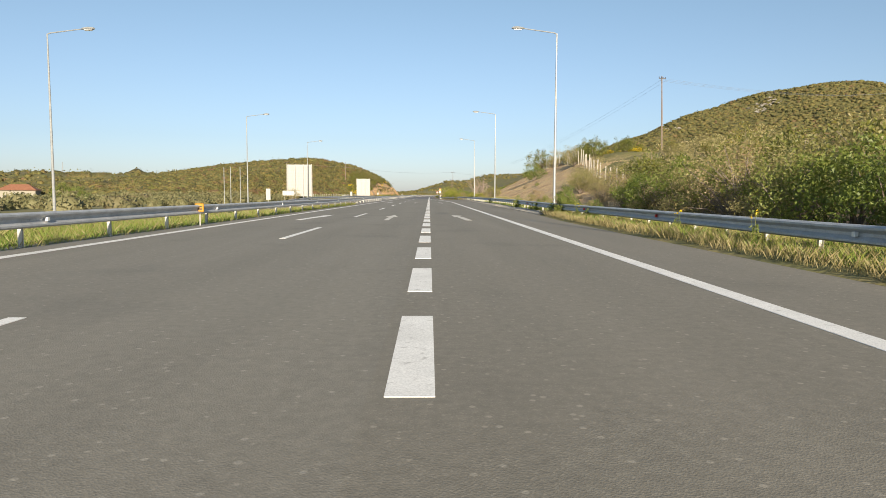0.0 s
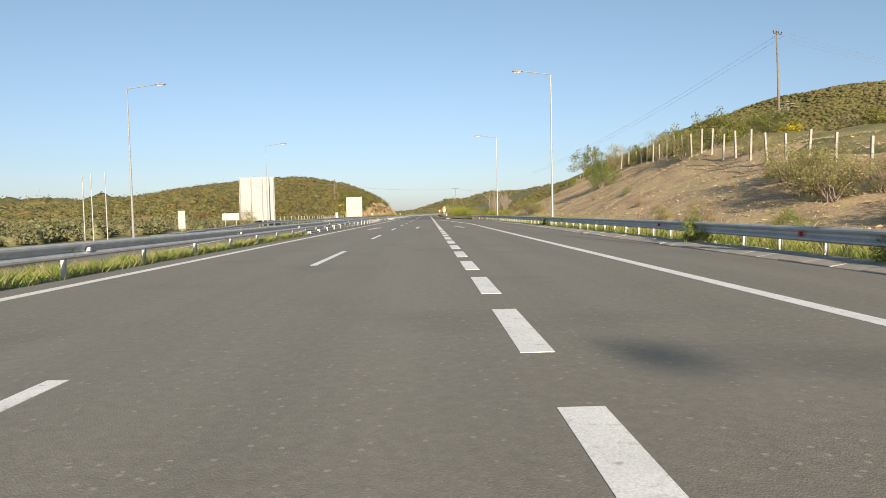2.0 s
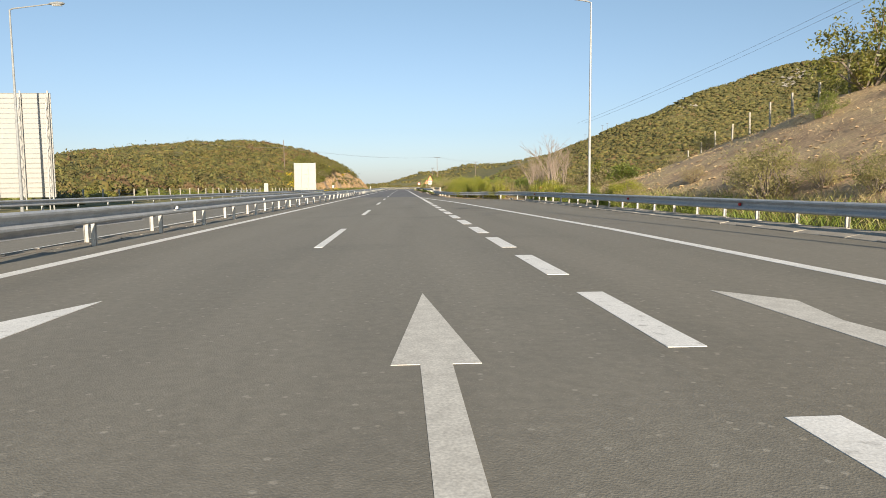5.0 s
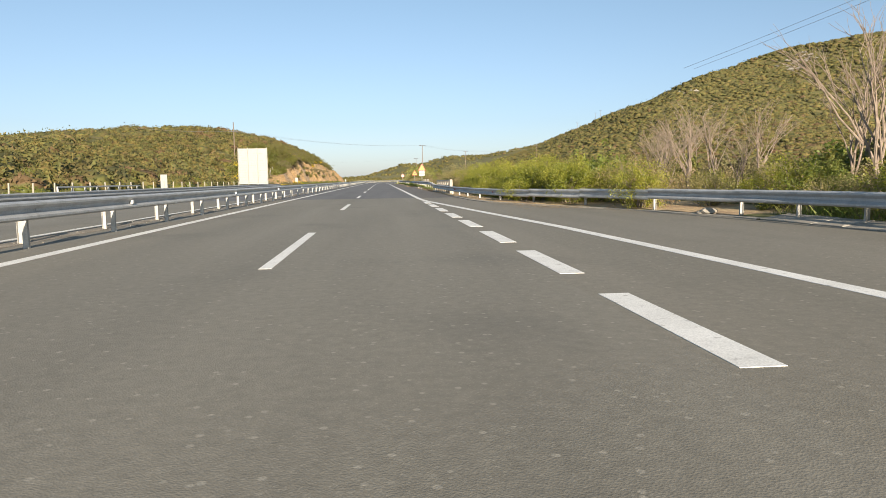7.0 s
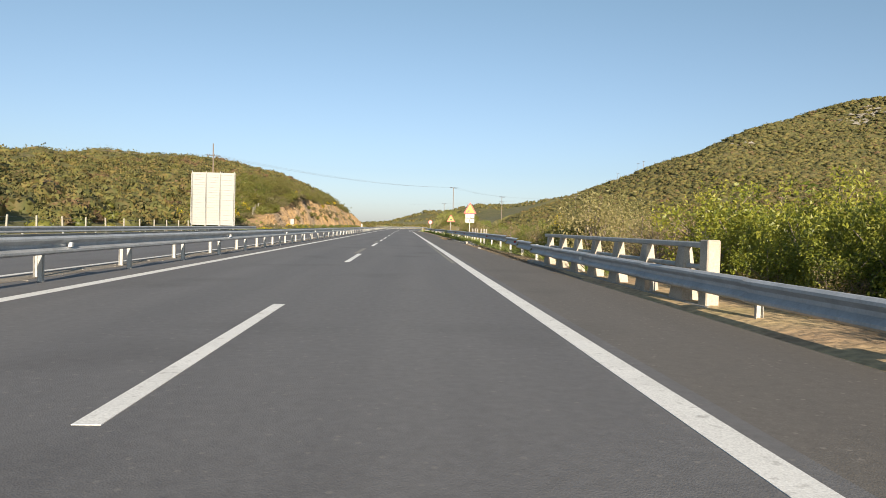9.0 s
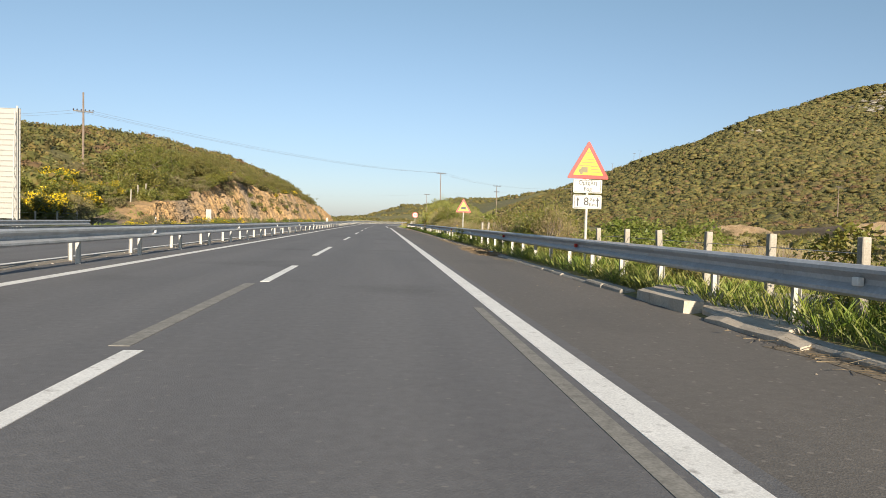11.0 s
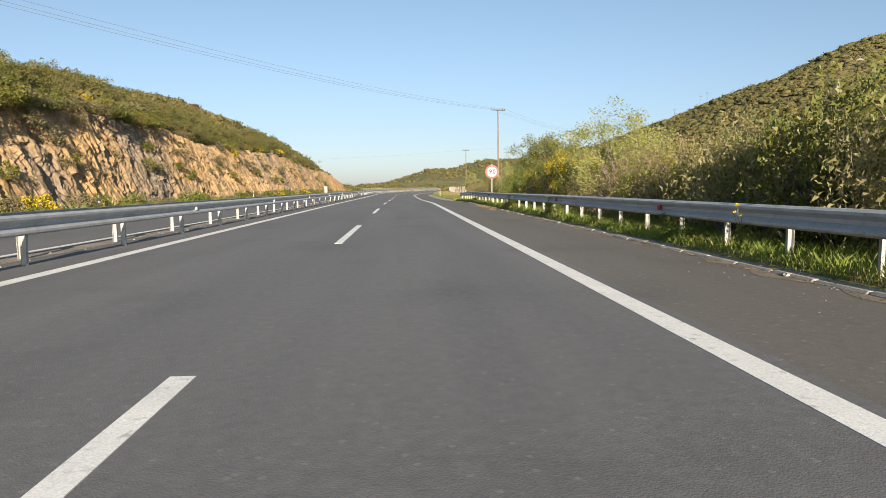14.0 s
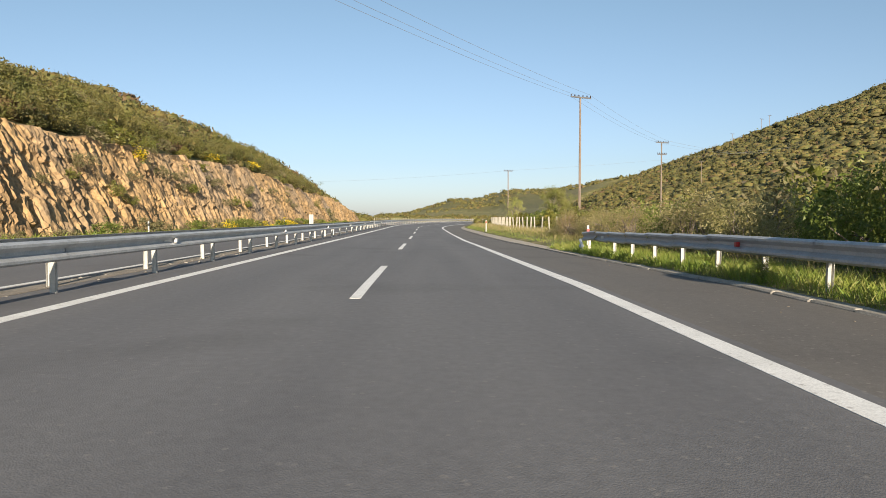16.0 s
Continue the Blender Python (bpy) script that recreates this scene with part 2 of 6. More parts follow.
M_ROCK = surface("cut_rock", [(0.25, (0.195, 0.12, 0.062)), (0.42, (0.3, 0.195, 0.095)), (0.55, (0.39, 0.25, 0.115)), (0.72, (0.28, 0.2, 0.125))], 0.5, 0.95, 0.7, bump_scale=4,
                 fine=(5, 0.28), stretch=(1, 1, 0.7), patches=(0.09, (0.215, 0.165, 0.115), 0.46, 0.64), dist=0.12)
M_SOIL = surface("bank_soil_dry_grass", [(0.28, (0.29, 0.19, 0.115)), (0.45, (0.43, 0.3, 0.175)), (0.6, (0.5, 0.365, 0.2)), (0.75, (0.38, 0.3, 0.14))], 0.5, 0.95, 0.6,
                 bump_scale=5, fine=(7, 0.3), patches=(0.16, (0.2, 0.18, 0.07), 0.58, 0.78), dist=0.08)
M_GRASSY = surface("meadow_ground", [(0.3, (0.10, 0.10, 0.03)), (0.5, (0.17, 0.155, 0.05)), (0.7, (0.27, 0.21, 0.10))], 0.3, 0.95, 0.8, bump_scale=4,
                   fine=(6, 0.35), patches=(0.09, (0.08, 0.1, 0.025), 0.5, 0.7), dist=0.1)
M_SCRUB = surface("scrub_hillside", [(0.3, (0.085, 0.09, 0.025)), (0.5, (0.125, 0.115, 0.034)), (0.68, (0.16, 0.13, 0.045))], 0.12, 0.95, 0.35, bump_scale=0.8,
                  fine=(1.3, 0.4), patches=(0.035, (0.24, 0.19, 0.095), 0.6, 0.8), dist=0.5)
M_LUMP = leafy("maquis_leaves", [(0.06, 0.068, 0.017), (0.085, 0.09, 0.021), (0.12, 0.113, 0.025), (0.148, 0.112, 0.035), (0.1, 0.11, 0.03), (0.17, 0.13, 0.048)], 0.25, 0.7, 0.16, 0.3)
M_OAK = leafy("evergreen_oak_leaves", [(0.06, 0.075, 0.014), (0.105, 0.12, 0.022), (0.15, 0.155, 0.03), (0.19, 0.16, 0.035)], 0.3, 0.5)
M_RIM = leafy("rim_bush_leaves", [(0.07, 0.078, 0.022), (0.11, 0.118, 0.03), (0.15, 0.15, 0.036), (0.175, 0.145, 0.045), (0.13, 0.13, 0.05)], 0.35, 0.6, 0.35, 0.35, 2.4)
M_GREEN = leafy("fresh_green_leaves", [(0.06, 0.092, 0.016), (0.108, 0.148, 0.025), (0.165, 0.2, 0.038), (0.22, 0.225, 0.06)], 0.42)
M_OLIVE = leafy("olive_leaves", [(0.17, 0.165, 0.055), (0.25, 0.23, 0.085), (0.33, 0.29, 0.125), (0.4, 0.33, 0.17)], 0.5)
M_DRY = leafy("dry_bramble_leaves", [(0.22, 0.15, 0.085), (0.34, 0.235, 0.135), (0.28, 0.25, 0.09), (0.42, 0.31, 0.19)], 0.5)
M_HEDGE = leafy("bramble_hedge_leaves", [(0.075, 0.1, 0.013), (0.17, 0.19, 0.024), (0.25, 0.26, 0.032), (0.32, 0.3, 0.05)], 0.38, 0.45, 0.6, 0.75)
M_PALE = leafy("young_pale_leaves", [(0.19, 0.225, 0.045), (0.28, 0.3, 0.07), (0.34, 0.34, 0.1), (0.38, 0.365, 0.14)], 0.4)
M_DRYBUSH = leafy("dry_bush_leaves", [(0.1, 0.085, 0.045), (0.155, 0.125, 0.07), (0.14, 0.135, 0.05), (0.19, 0.15, 0.085)], 0.25, 0.7)
# darker copy of the grass colours, with the shade under the barrier put in
M_SHADEGRASS = leafy("shaded_grass_blades", [(0.05, 0.085, 0.014), (0.09, 0.13, 0.022), (0.14, 0.17, 0.035), (0.24, 0.21, 0.09)], 0.35, patch=0.6)
M_BOTTLE = plain("bottle_plastic", (0.35, 0.55, 0.62), 0.2)
M_CANOPY = surface("maquis_canopy", [(0.28, (0.055, 0.06, 0.016)), (0.42, (0.092, 0.09, 0.024)), (0.52, (0.13, 0.118, 0.03)), (0.62, (0.15, 0.115, 0.038)), (0.75, (0.1, 0.106, 0.03))], 0.5, 0.9, 0.7,
                   bump_scale=2.2, fine=(2.6, 0.3), patches=(0.035, (0.165, 0.125, 0.05), 0.5, 0.75), dist=0.35)
M_HILL = leafy("hillside_bush_leaves", [(0.044, 0.045, 0.015), (0.068, 0.069, 0.02), (0.108, 0.085, 0.029), (0.076, 0.081, 0.024), (0.128, 0.121, 0.031), (0.152, 0.109, 0.033), (0.096, 0.097, 0.028), (0.124, 0.079, 0.037)], 0.15, 0.8, 0.22, 0.22, 3.2)
M_GREYSHRUB = leafy("grey_green_shrub_leaves", [(0.08, 0.085, 0.034), (0.12, 0.12, 0.05), (0.165, 0.155, 0.07), (0.12, 0.1, 0.05)], 0.2, 0.7, 0.2, 0.5)
M_LITTER = leafy("dry_litter", [(0.13, 0.09, 0.05), (0.22, 0.165, 0.1), (0.28, 0.22, 0.14), (0.18, 0.115, 0.065)], 0.15, 0.8, 1.5)
M_TREE = leafy("roadside_tree_leaves", [(0.1, 0.125, 0.028), (0.16, 0.18, 0.04), (0.225, 0.225, 0.06), (0.27, 0.24, 0.09)], 0.42)
M_BROOM = leafy("broom_flowers", [(0.6, 0.42, 0.01), (0.75, 0.52, 0.015), (0.8, 0.6, 0.03)], 0.3)
M_GRASS = leafy("grass_blades", [(0.09, 0.15, 0.018), (0.15, 0.22, 0.03), (0.21, 0.25, 0.04), (0.27, 0.25, 0.08)], 0.4, patch=0.5)
M_STRAW = leafy("straw_blades", [(0.15, 0.155, 0.045), (0.25, 0.215, 0.085), (0.33, 0.265, 0.13), (0.2, 0.195, 0.055)], 0.4, patch=0.8)
M_DRYGRASS = leafy("dry_bank_grass", [(0.3, 0.21, 0.12), (0.42, 0.31, 0.17), (0.5, 0.38, 0.2), (0.3, 0.27, 0.1)], 0.3, patch=0.4)
M_BARK = surface("bark", [(0.3, (0.15, 0.115, 0.09)), (0.7, (0.28, 0.23, 0.19))], 8, 0.9, 0.5, fine=(40, 0.2), dist=0.01)
M_PALEBARK = surface("pale_bark", [(0.3, (0.19, 0.145, 0.115)), (0.7, (0.3, 0.24, 0.19))], 8, 0.9, 0.4, fine=(40, 0.2), dist=0.01)
M_ROOF = surface("roof_tiles", [(0.3, (0.24, 0.095, 0.05)), (0.7, (0.33, 0.15, 0.08))], 2, 0.85, 0.4, fine=(12, 0.2))
M_WALL = plain("house_render", (0.27, 0.25, 0.2), 0.85, var=0.08)
M_PANE = plain("window_dark", (0.05, 0.055, 0.06), 0.15)

# ---- mesh helpers ----
rng = np.random.default_rng(7)


def mesh_np(name, verts, faces, mat=None, smooth=False):
    """A mesh from arrays; faces all of one size."""
    verts, faces = np.asarray(verts, float), np.asarray(faces, int)
    me = bpy.data.meshes.new(name)
    k = faces.shape[1]
    me.vertices.add(len(verts))
    me.vertices.foreach_set("co", verts.ravel())
    me.loops.add(faces.size)
    me.loops.foreach_set("vertex_index", faces.ravel())
    me.polygons.add(len(faces))
    me.polygons.foreach_set("loop_start", np.arange(len(faces)) * k)
    me.polygons.foreach_set("use_smooth", np.full(len(faces), smooth))
    me.update(calc_edges=True)
    for m in (mat if isinstance(mat, (list, tuple)) else [mat]):
        if m:
            me.materials.append(m)
    return me


def bm_mesh(name, bm, mat=None, smooth=False):
    me = bpy.data.meshes.new(name)
    bmesh.ops.recalc_face_normals(bm, faces=bm.faces)
    if smooth:
        for f in bm.faces:
            f.smooth = True
    bm.to_mesh(me)
    bm.free()
    if mat:
        me.materials.append(mat)
    return me


def child(name, me, parent, m=None, label=""):
    ob = new(name, me)
    ob.parent = parent
    if m is not None:
        ob.matrix_basis = m
    return tagged(ob, label)


def part(name, bm, material, parent, label="", m=None):
    return child(name, bm_mesh(name, bm, material), parent, m, label)


def box(bm, x0, y0, z0, x1, y1, z1, bevel=0.0):
    r = bmesh.ops.create_cube(bm, size=1)
    for v in r["verts"]:
        v.co = Vector(((x0 + x1) / 2 + v.co.x * (x1 - x0), (y0 + y1) / 2 + v.co.y * (y1 - y0), (z0 + z1) / 2 + v.co.z * (z1 - z0)))
    if bevel:
        es = list({e for v in r["verts"] for e in v.link_edges})
        bmesh.ops.bevel(bm, geom=es, offset=bevel, segments=1, affect='EDGES')
    return bm


def tube(bm, pts, radii, sides=8):
    """A tapered tube through points."""
    rings = []
    for i, p in enumerate(pts):
        p = Vector(p)
        d = Vector(pts[min(i + 1, len(pts) - 1)]) - Vector(pts[max(i - 1, 0)])
        q = d.to_track_quat('Z', 'Y')
        rings.append([bm.verts.new(p + q @ Vector((math.cos(a) * radii[i], math.sin(a) * radii[i], 0))) for a in [2 * math.pi * k / sides for k in range(sides)]])
    for a, b in zip(rings, rings[1:]):
        for k in range(sides):
            bm.faces.new((a[k], a[(k + 1) % sides], b[(k + 1) % sides], b[k]))
    bm.faces.new(rings[0][::-1])
    bm.faces.new(rings[-1])
    return bm


def plate(bm, outline, depth, y=0.0):
    """A flat plate in the xz plane, its face at y and its back at y + depth."""
    f = [bm.verts.new((x, y, z)) for x, z in outline]
    b = [bm.verts.new((x, y + depth, z)) for x, z in outline]
    n = len(f)
    bm.faces.new(f)
    bm.faces.new(b[::-1])
    for i in range(n):
        bm.faces.new((f[i], b[i], b[(i + 1) % n], f[(i + 1) % n]))
    return bm


def rounded(pts, r, seg=4):
    """A polygon with rounded corners."""
    out = []
    n = len(pts)
    for i in range(n):
        p, a, b = Vector(pts[i]), Vector(pts[i - 1]), Vector(pts[(i + 1) % n])
        u, v = (a - p).normalized(), (b - p).normalized()
        for k in range(seg + 1):
            t = k / seg
            q = p + u * r * (1 - t) ** 2 + v * r * t ** 2
            out.append((q.x, q.y))
    return out


def circle(r, n=40, cx=0, cz=0):
    return [(cx + r * math.cos(2 * math.pi * k / n), cz + r * math.sin(2 * math.pi * k / n)) for k in range(n)]


def lettering(name, text, size, parent, x, z, y, mat, label, bold=0.0):
    """Built-in font, standing upright and facing -y, centred on (x, z)."""
    cu = bpy.data.curves.new(name, 'FONT')
    cu.body, cu.size, cu.align_x, cu.align_y, cu.extrude, cu.resolution_u = text, size, 'CENTER', 'CENTER', 0.001, 3
    cu.offset = bold
    cu.space_character = 1.18 if bold else 1.0
    tmp = bpy.data.objects.new("lettering_form", cu)
    scene.collection.objects.link(tmp)
    me = bpy.data.meshes.new_from_object(tmp.evaluated_get(bpy.context.evaluated_depsgraph_get()))
    bpy.data.objects.remove(tmp)
    me.materials.clear()
    me.materials.append(mat)
    return child(name, me, parent, pose(x, y, z, 90, 0, 0), label)


def itp(v, table):
    a = np.array(table, float)
    return np.interp(v, a[:, 0], a[:, 1])


# ---- the lie of the land ----
def bend(y):
    """How far the road has swung to the right at y."""
    y = np.asarray(y, float)
    a = np.clip(y - 420, 0, 200)
    return a * a / 840 + np.clip(y - 620, 0, None) * (200 / 420)


EDGE = [(-80, 6.0), (30, 6.1), (45, 6.8), (70, 7.0), (100, 7.5), (135, 7.75), (150, 7.3), (156, 5.9), (160, 4.4), (162.5, 3.65), (165, 2.9), (169, 2.55), (181, 2.45), (198, 2.5), (206, 2.75), (345, 2.75), (365, 3.2), (420, 3.3), (800, 3.3)]
CLIFF = [(272, 0), (279, 0.8), (283, 2.0), (287, 2.5), (296, 2.8), (300, 3.5), (307, 4.4), (312, 5.4), (317, 6.3), (326, 7.0), (335, 7.4), (348, 7.3), (356, 6.8), (368, 6.7), (385, 7.1), (410, 7.7), (428, 7.3), (447, 6.4), (480, 6.0), (505, 5.2), (525, 3), (540, 0)]
RIDGE = [(95, 0), (130, 0.6), (170, 2.2), (190, 3.2), (212, 5.2), (262, 8.7), (306, 13.2), (345, 17), (384, 20.5), (420, 22), (450, 22.7), (490, 22), (525, 18), (570, 11), (640, 4), (700, 0)]
RIDGE_X = [(-420, 0.0), (-260, 0.12), (-200, 0.08), (-160, 0.18), (-130, 0.33), (-100, 0.8), (-70, 1), (-45, 0.63), (-36, 0.38), (-31, 0.12), (-27, 0.0)]
BANK_X = [(9.0, 0.0), (10.5, 0.5), (15, 2.7), (20, 5.3), (24, 6.3), (30, 6.6), (45, 6.7), (80, 6), (130, 4), (200, 0)]
BANK_Y = [(-80, 0.2), (5, 0.25), (30, 0.32), (45, 0.38), (56, 0.48), (68, 0.75), (87, 1.02), (128, 1.0), (140, 0.72), (152, 0.3), (165, 0.0)]
HILL_X = [(50, 0), (60, 2), (70, 7.2), (83, 12.8), (110, 21.4), (143, 34), (165, 45), (200, 57.5), (225, 69), (250, 80), (313, 98), (390, 103), (520, 98), (900, 40), (1400, 0)]


CROSSFALL = [(330, 0), (342, 0.014), (354, 0.027), (366, 0.042), (390, 0.052), (1500, 0.052)]


def med_edge(y):
    """The far side of the median, wide at the start and narrowing to a gravel strip."""
    return itp(y, [(-80, -17), (0, -14.4), (40, -11.9), (75, -9.75), (90, -9.75), (800, -9.75)])


def opp_edge(y):
    """The outer side of the opposite carriageway."""
    return itp(y, [(-80, -27), (0, -25), (40, -22.6), (75, -20.6), (800, -20.6)])


def lie(xs, y):
    """How the road lies against level: tilted into the bend, and lower on the far side of the wide median."""
    xs, y = np.asarray(xs, float), np.asarray(y, float)
    inward = -itp(y, CROSSFALL) * np.clip(xs + 9.15, 0, 12.6) * (1 - np.clip((xs - 3.45) / 1.8, 0, 1))
    across = -1.1 * np.clip((122 - y) / 60, 0, 1) * np.clip((np.minimum(med_edge(y) + 0.6, -9.6) - xs) / 2.0, 0, 1) * np.clip((xs - opp_edge(y) + 1.8) / 1.4, 0.25, 1)
    return inward + across


def wobble(x, y, k, seed=0.0):
    """A cheap smooth unevenness."""
    return (np.sin(x * k + 1.3 * np.sin(y * k * 0.7 + seed)) * np.cos(y * k * 1.1 + seed + 0.8 * np.sin(x * k * 0.9)) + 0.5 * np.sin(x * k * 2.3 + y * k * 1.7 + seed * 2)) / 1.5


FAR_RIDGE = [(-120, 0), (-60, 3), (-25, 6), (0, 13), (25, 21), (45, 23), (65, 21.5), (92, 24.5), (118, 20), (150, 14), (200, 11), (260, 0)]


def land(x, y):
    """Height of the ground."""
    x, y = np.asarray(x, float), np.asarray(y, float)
    xs = x - bend(y)
    e = itp(y, EDGE)
    z = np.zeros(np.broadcast(x, y).shape)
    c = itp(y, CLIFF)
    top = c + np.maximum(itp(y, RIDGE) - c, 0) * itp(x, RIDGE_X)
    step = np.clip((-25.8 - x) / 1.2, 0, 1)
    z = z + top * step + np.where(x < -29, wobble(x, y, 0.11) * np.clip((-29 - x) / 12, 0, 1) * np.clip(top / 6, 0.15, 1) * 0.9, 0)
    z = z + itp(x, BANK_X) * itp(y, BANK_Y) * (1 + 0.06 * wobble(x, y, 0.35, 2)) + np.where((x > 10) & (y < 160), 0.12 * wobble(x, y, 1.1, 4), 0)
    rise = np.clip((y - 335 - 25 * np.sin(x * 0.03)) / 285, 0, 1)
    fall = 1 - 0.5 * np.clip((y - 640) / 500, 0, 1)
    z = z + 0.98 * itp(x, HILL_X) * rise * fall * (1 + 0.03 * wobble(x, y, 0.05, 1)) + np.where(xs > 14, 0.25 * wobble(x, y, 0.13, 3), 0) * np.clip((xs - 14) / 10, 0, 1)
    far = itp(x, FAR_RIDGE) * np.exp(-((y - 1120) / 150) ** 2)
    z = z + far * (1 + 0.05 * wobble(x, y, 0.06, 5))
    z = z - 3 * np.clip((-x - 50) / 40, 0, 1) * np.clip((230 - y) / 60, 0, 1)
    z = z + 5 * np.exp(-((x + 380) / 110) ** 2 - ((y - 620) / 60) ** 2) + 7 * np.exp(-((x + 340) / 26) ** 2 - ((y - 620) / 40) ** 2) + 3 * np.exp(-((x + 220) / 60) ** 2 - ((y - 330) / 60) ** 2)
    verge = np.clip((xs - e) / 0.5, 0, 1) * np.where(xs < 40, 1, 0)
    z = z + 0.09 * verge
    road = (xs > -20.6) & (xs < e + 0.02)
    return np.where(road, -0.06, z - 0.02) + lie(xs, y)


def axis(*runs):
    out = []
    for a, b, s in runs:
        out += list(np.arange(a, b, s))
    return np.array(sorted(set(np.round(out, 3))))


BANK_TOP = [(-60, 15), (50, 16), (66, 17.5), (87.5, 20.5), (110, 22.5), (152, 23)]
GX = axis((-3500, -900, 650), (-900, -420, 80), (-420, -120, 15), (-120, -60, 4), (-60, -30, 2.0), (-30, -19, 0.8), (-19, -8, 2.75), (-7.8, 2.5, 2), (2.5, 12, 0.5), (12, 44, 1.3), (44, 130, 4), (130, 420, 15), (420, 1000, 60), (1000, 3600, 650))
GY = axis((-900, -80, 120), (-80, 0, 8), (0, 170, 1.6), (170, 360, 3), (360, 560, 4), (560, 760, 10), (760, 960, 40), (960, 1300, 20), (1300, 2000, 70), (2000, 4600, 600))
gx, gy = np.meshgrid(GX, GY)
gz = land(gx, gy)
nx, ny = len(GX), len(GY)
idx = np.arange(nx * ny).reshape(ny, nx)
quads = np.stack([idx[:-1, :-1], idx[:-1, 1:], idx[1:, 1:], idx[1:, :-1]], -1).reshape(-1, 4)
me = mesh_np("ground", np.stack([gx, gy, gz], -1).reshape(-1, 3), quads, [M_GRASSY, M_SOIL, M_SCRUB], smooth=True)
fx, fy = gx[:-1, :-1].ravel(), gy[:-1, :-1].ravel()
slot = np.zeros(len(quads), int)
slot[(fx > 9.5) & (fx < itp(fy, BANK_TOP)) & (fy > -60) & (fy < 152)] = 1
slot[(fx > 2.4) & (fx < 9.6) & (fy > 150) & (fy < 206)] = 1
slot[(fx > 9) & (fx < 64) & (fy > 206) & (fy < 336)] = 1

slot[((fx < -30) & (fy > 110)) | (land(fx, fy) > 7) & (slot == 0)] = 2
me.polygons.foreach_set("material_index", slot)
tagged(new("ground", me), "dry grass and scrub land with bare soil banks and hills", "ground", kind="structure")


def ribbon(name, left, right, ys, z, mat, label, category="road", skirt=0.0):
    """A strip between two x lines, following the road's bend; skirt turns its edges down."""
    ys = np.asarray(ys, float)
    l = left(ys) if callable(left) else np.full(len(ys), left)
    r = right(ys) if callable(right) else np.full(len(ys), right)
    n = max(1, math.ceil(float(np.max(r - l)) / 1.3)) if category == "road" else 1
    cols = [(l + (r - l) * k / n, z) for k in range(n + 1)]
    cols = [(l, z - skirt), *cols, (r, z - skirt)] if skirt else cols
    v = np.concatenate([np.stack([x + bend(ys), ys, h + lie(x, ys)], -1) for x, h in cols])
    n = len(ys)
    f = [[c * n + i, (c + 1) * n + i, (c + 1) * n + i + 1, c * n + i + 1] for c in range(len(cols) - 1) for i in range(n - 1)]
    return tagged(new(name, mesh_np(name, v, f, mat)), label, category, kind="structure")


# ---- carriageways ----
def edge(y):
    return itp(y, EDGE)


YA, YB = np.concatenate([np.arange(-80, 174, 3.0), [175.2]]), np.concatenate([[175.2], np.arange(177, 780, 3.0)])
ribbon("road", -9.15, -0.25, YA, 0.0, M_OLD, "worn grey asphalt motorway carriageway of two lanes", skirt=0.1)
ribbon("road", -0.25, edge, YA, 0.0, M_MERGE, "worn brownish asphalt of the merging lane and its shoulder", skirt=0.1)
ribbon("road", -9.15, 0.3, YB, 0.0, M_NEW, "freshly resurfaced dark asphalt motorway carriageway", skirt=0.1)
ribbon("road", 0.3, edge, YB, 0.0, M_SHOULDER, "dusty brownish asphalt hard shoulder", skirt=0.1)


ribbon("road", opp_edge, med_edge, YA, -0.004, M_OLD, "worn asphalt carriageway of the opposite direction", skirt=0.1)
ribbon("road", -20.6, -9.75, YB, -0.004, M_NEW, "dark asphalt carriageway of the opposite direction", skirt=0.1)
ribbon("median", -9.75, -9.15, np.arange(78, 780, 3.0), 0.006, M_GRAVEL, "gravel and grit strip between the two crash barriers", "median", skirt=0.1)
ribbon("median", med_edge, -9.15, np.arange(-80, 80, 2.0), 0.05, M_GRASSY, "grassy median with weeds between the carriageways", "median", skirt=0.15)


def dirt(y0, y1, x0, x1, label):
    """A thin uneven film of soil and dust lying on the asphalt's edge."""
    ys = np.arange(y0, y1, 0.35)
    ribbon("dirt", lambda y: x0 + 0.22 * wobble(y, y * 0.3, 1.3) + 0.1 * wobble(y, y, 5.1), x1, ys, 0.004, M_DIRT, label, "dirt")


ribbon("gutter_edge", lambda y: edge(y) - 0.06, lambda y: edge(y) + 0.3, np.arange(149, 178, 1.0), 0.03, M_CONC, "pale worn concrete edge strip along the taper", "gutter", skirt=0.1)
ribbon("gutter_edge", lambda y: edge(y) - 0.03, lambda y: edge(y) + 0.75, np.arange(342.5, 470, 1.5), 0.045, M_DRAIN, "pale concrete gutter along the shoulder into the bend", "gutter", skirt=0.12)
dirt(190, 221.5, 2.45, 2.9, "brown soil and dust along the edge of the shoulder")
dirt(236, 262, 2.3, 2.9, "brown soil and dust along the kerb")
dirt(262, 322, 2.62, 2.9, "thin brown dust along the kerb")


# ---- road markings ----
def mark(name, outline_list, mat, label, z=0.005, group=""):
    """Painted shapes, each a thin slab, in one piece of marking."""
    bm = bmesh.new()
    for pts in outline_list:
        t = [bm.verts.new((x + float(bend(y)), y, z + float(lie(x, y)))) for x, y in pts]
        b = [bm.verts.new((x + float(bend(y)), y, z - 0.012 + float(lie(x, y)))) for x, y in pts]
        bm.faces.new(t)
        for i in range(len(t)):
            bm.faces.new((t[i], b[i], b[(i + 1) % len(t)], t[(i + 1) % len(t)]))
    ob = new(name, bm_mesh(name, bm, mat))
    return tagged(ob, label, "road marking", group, kind="structure")


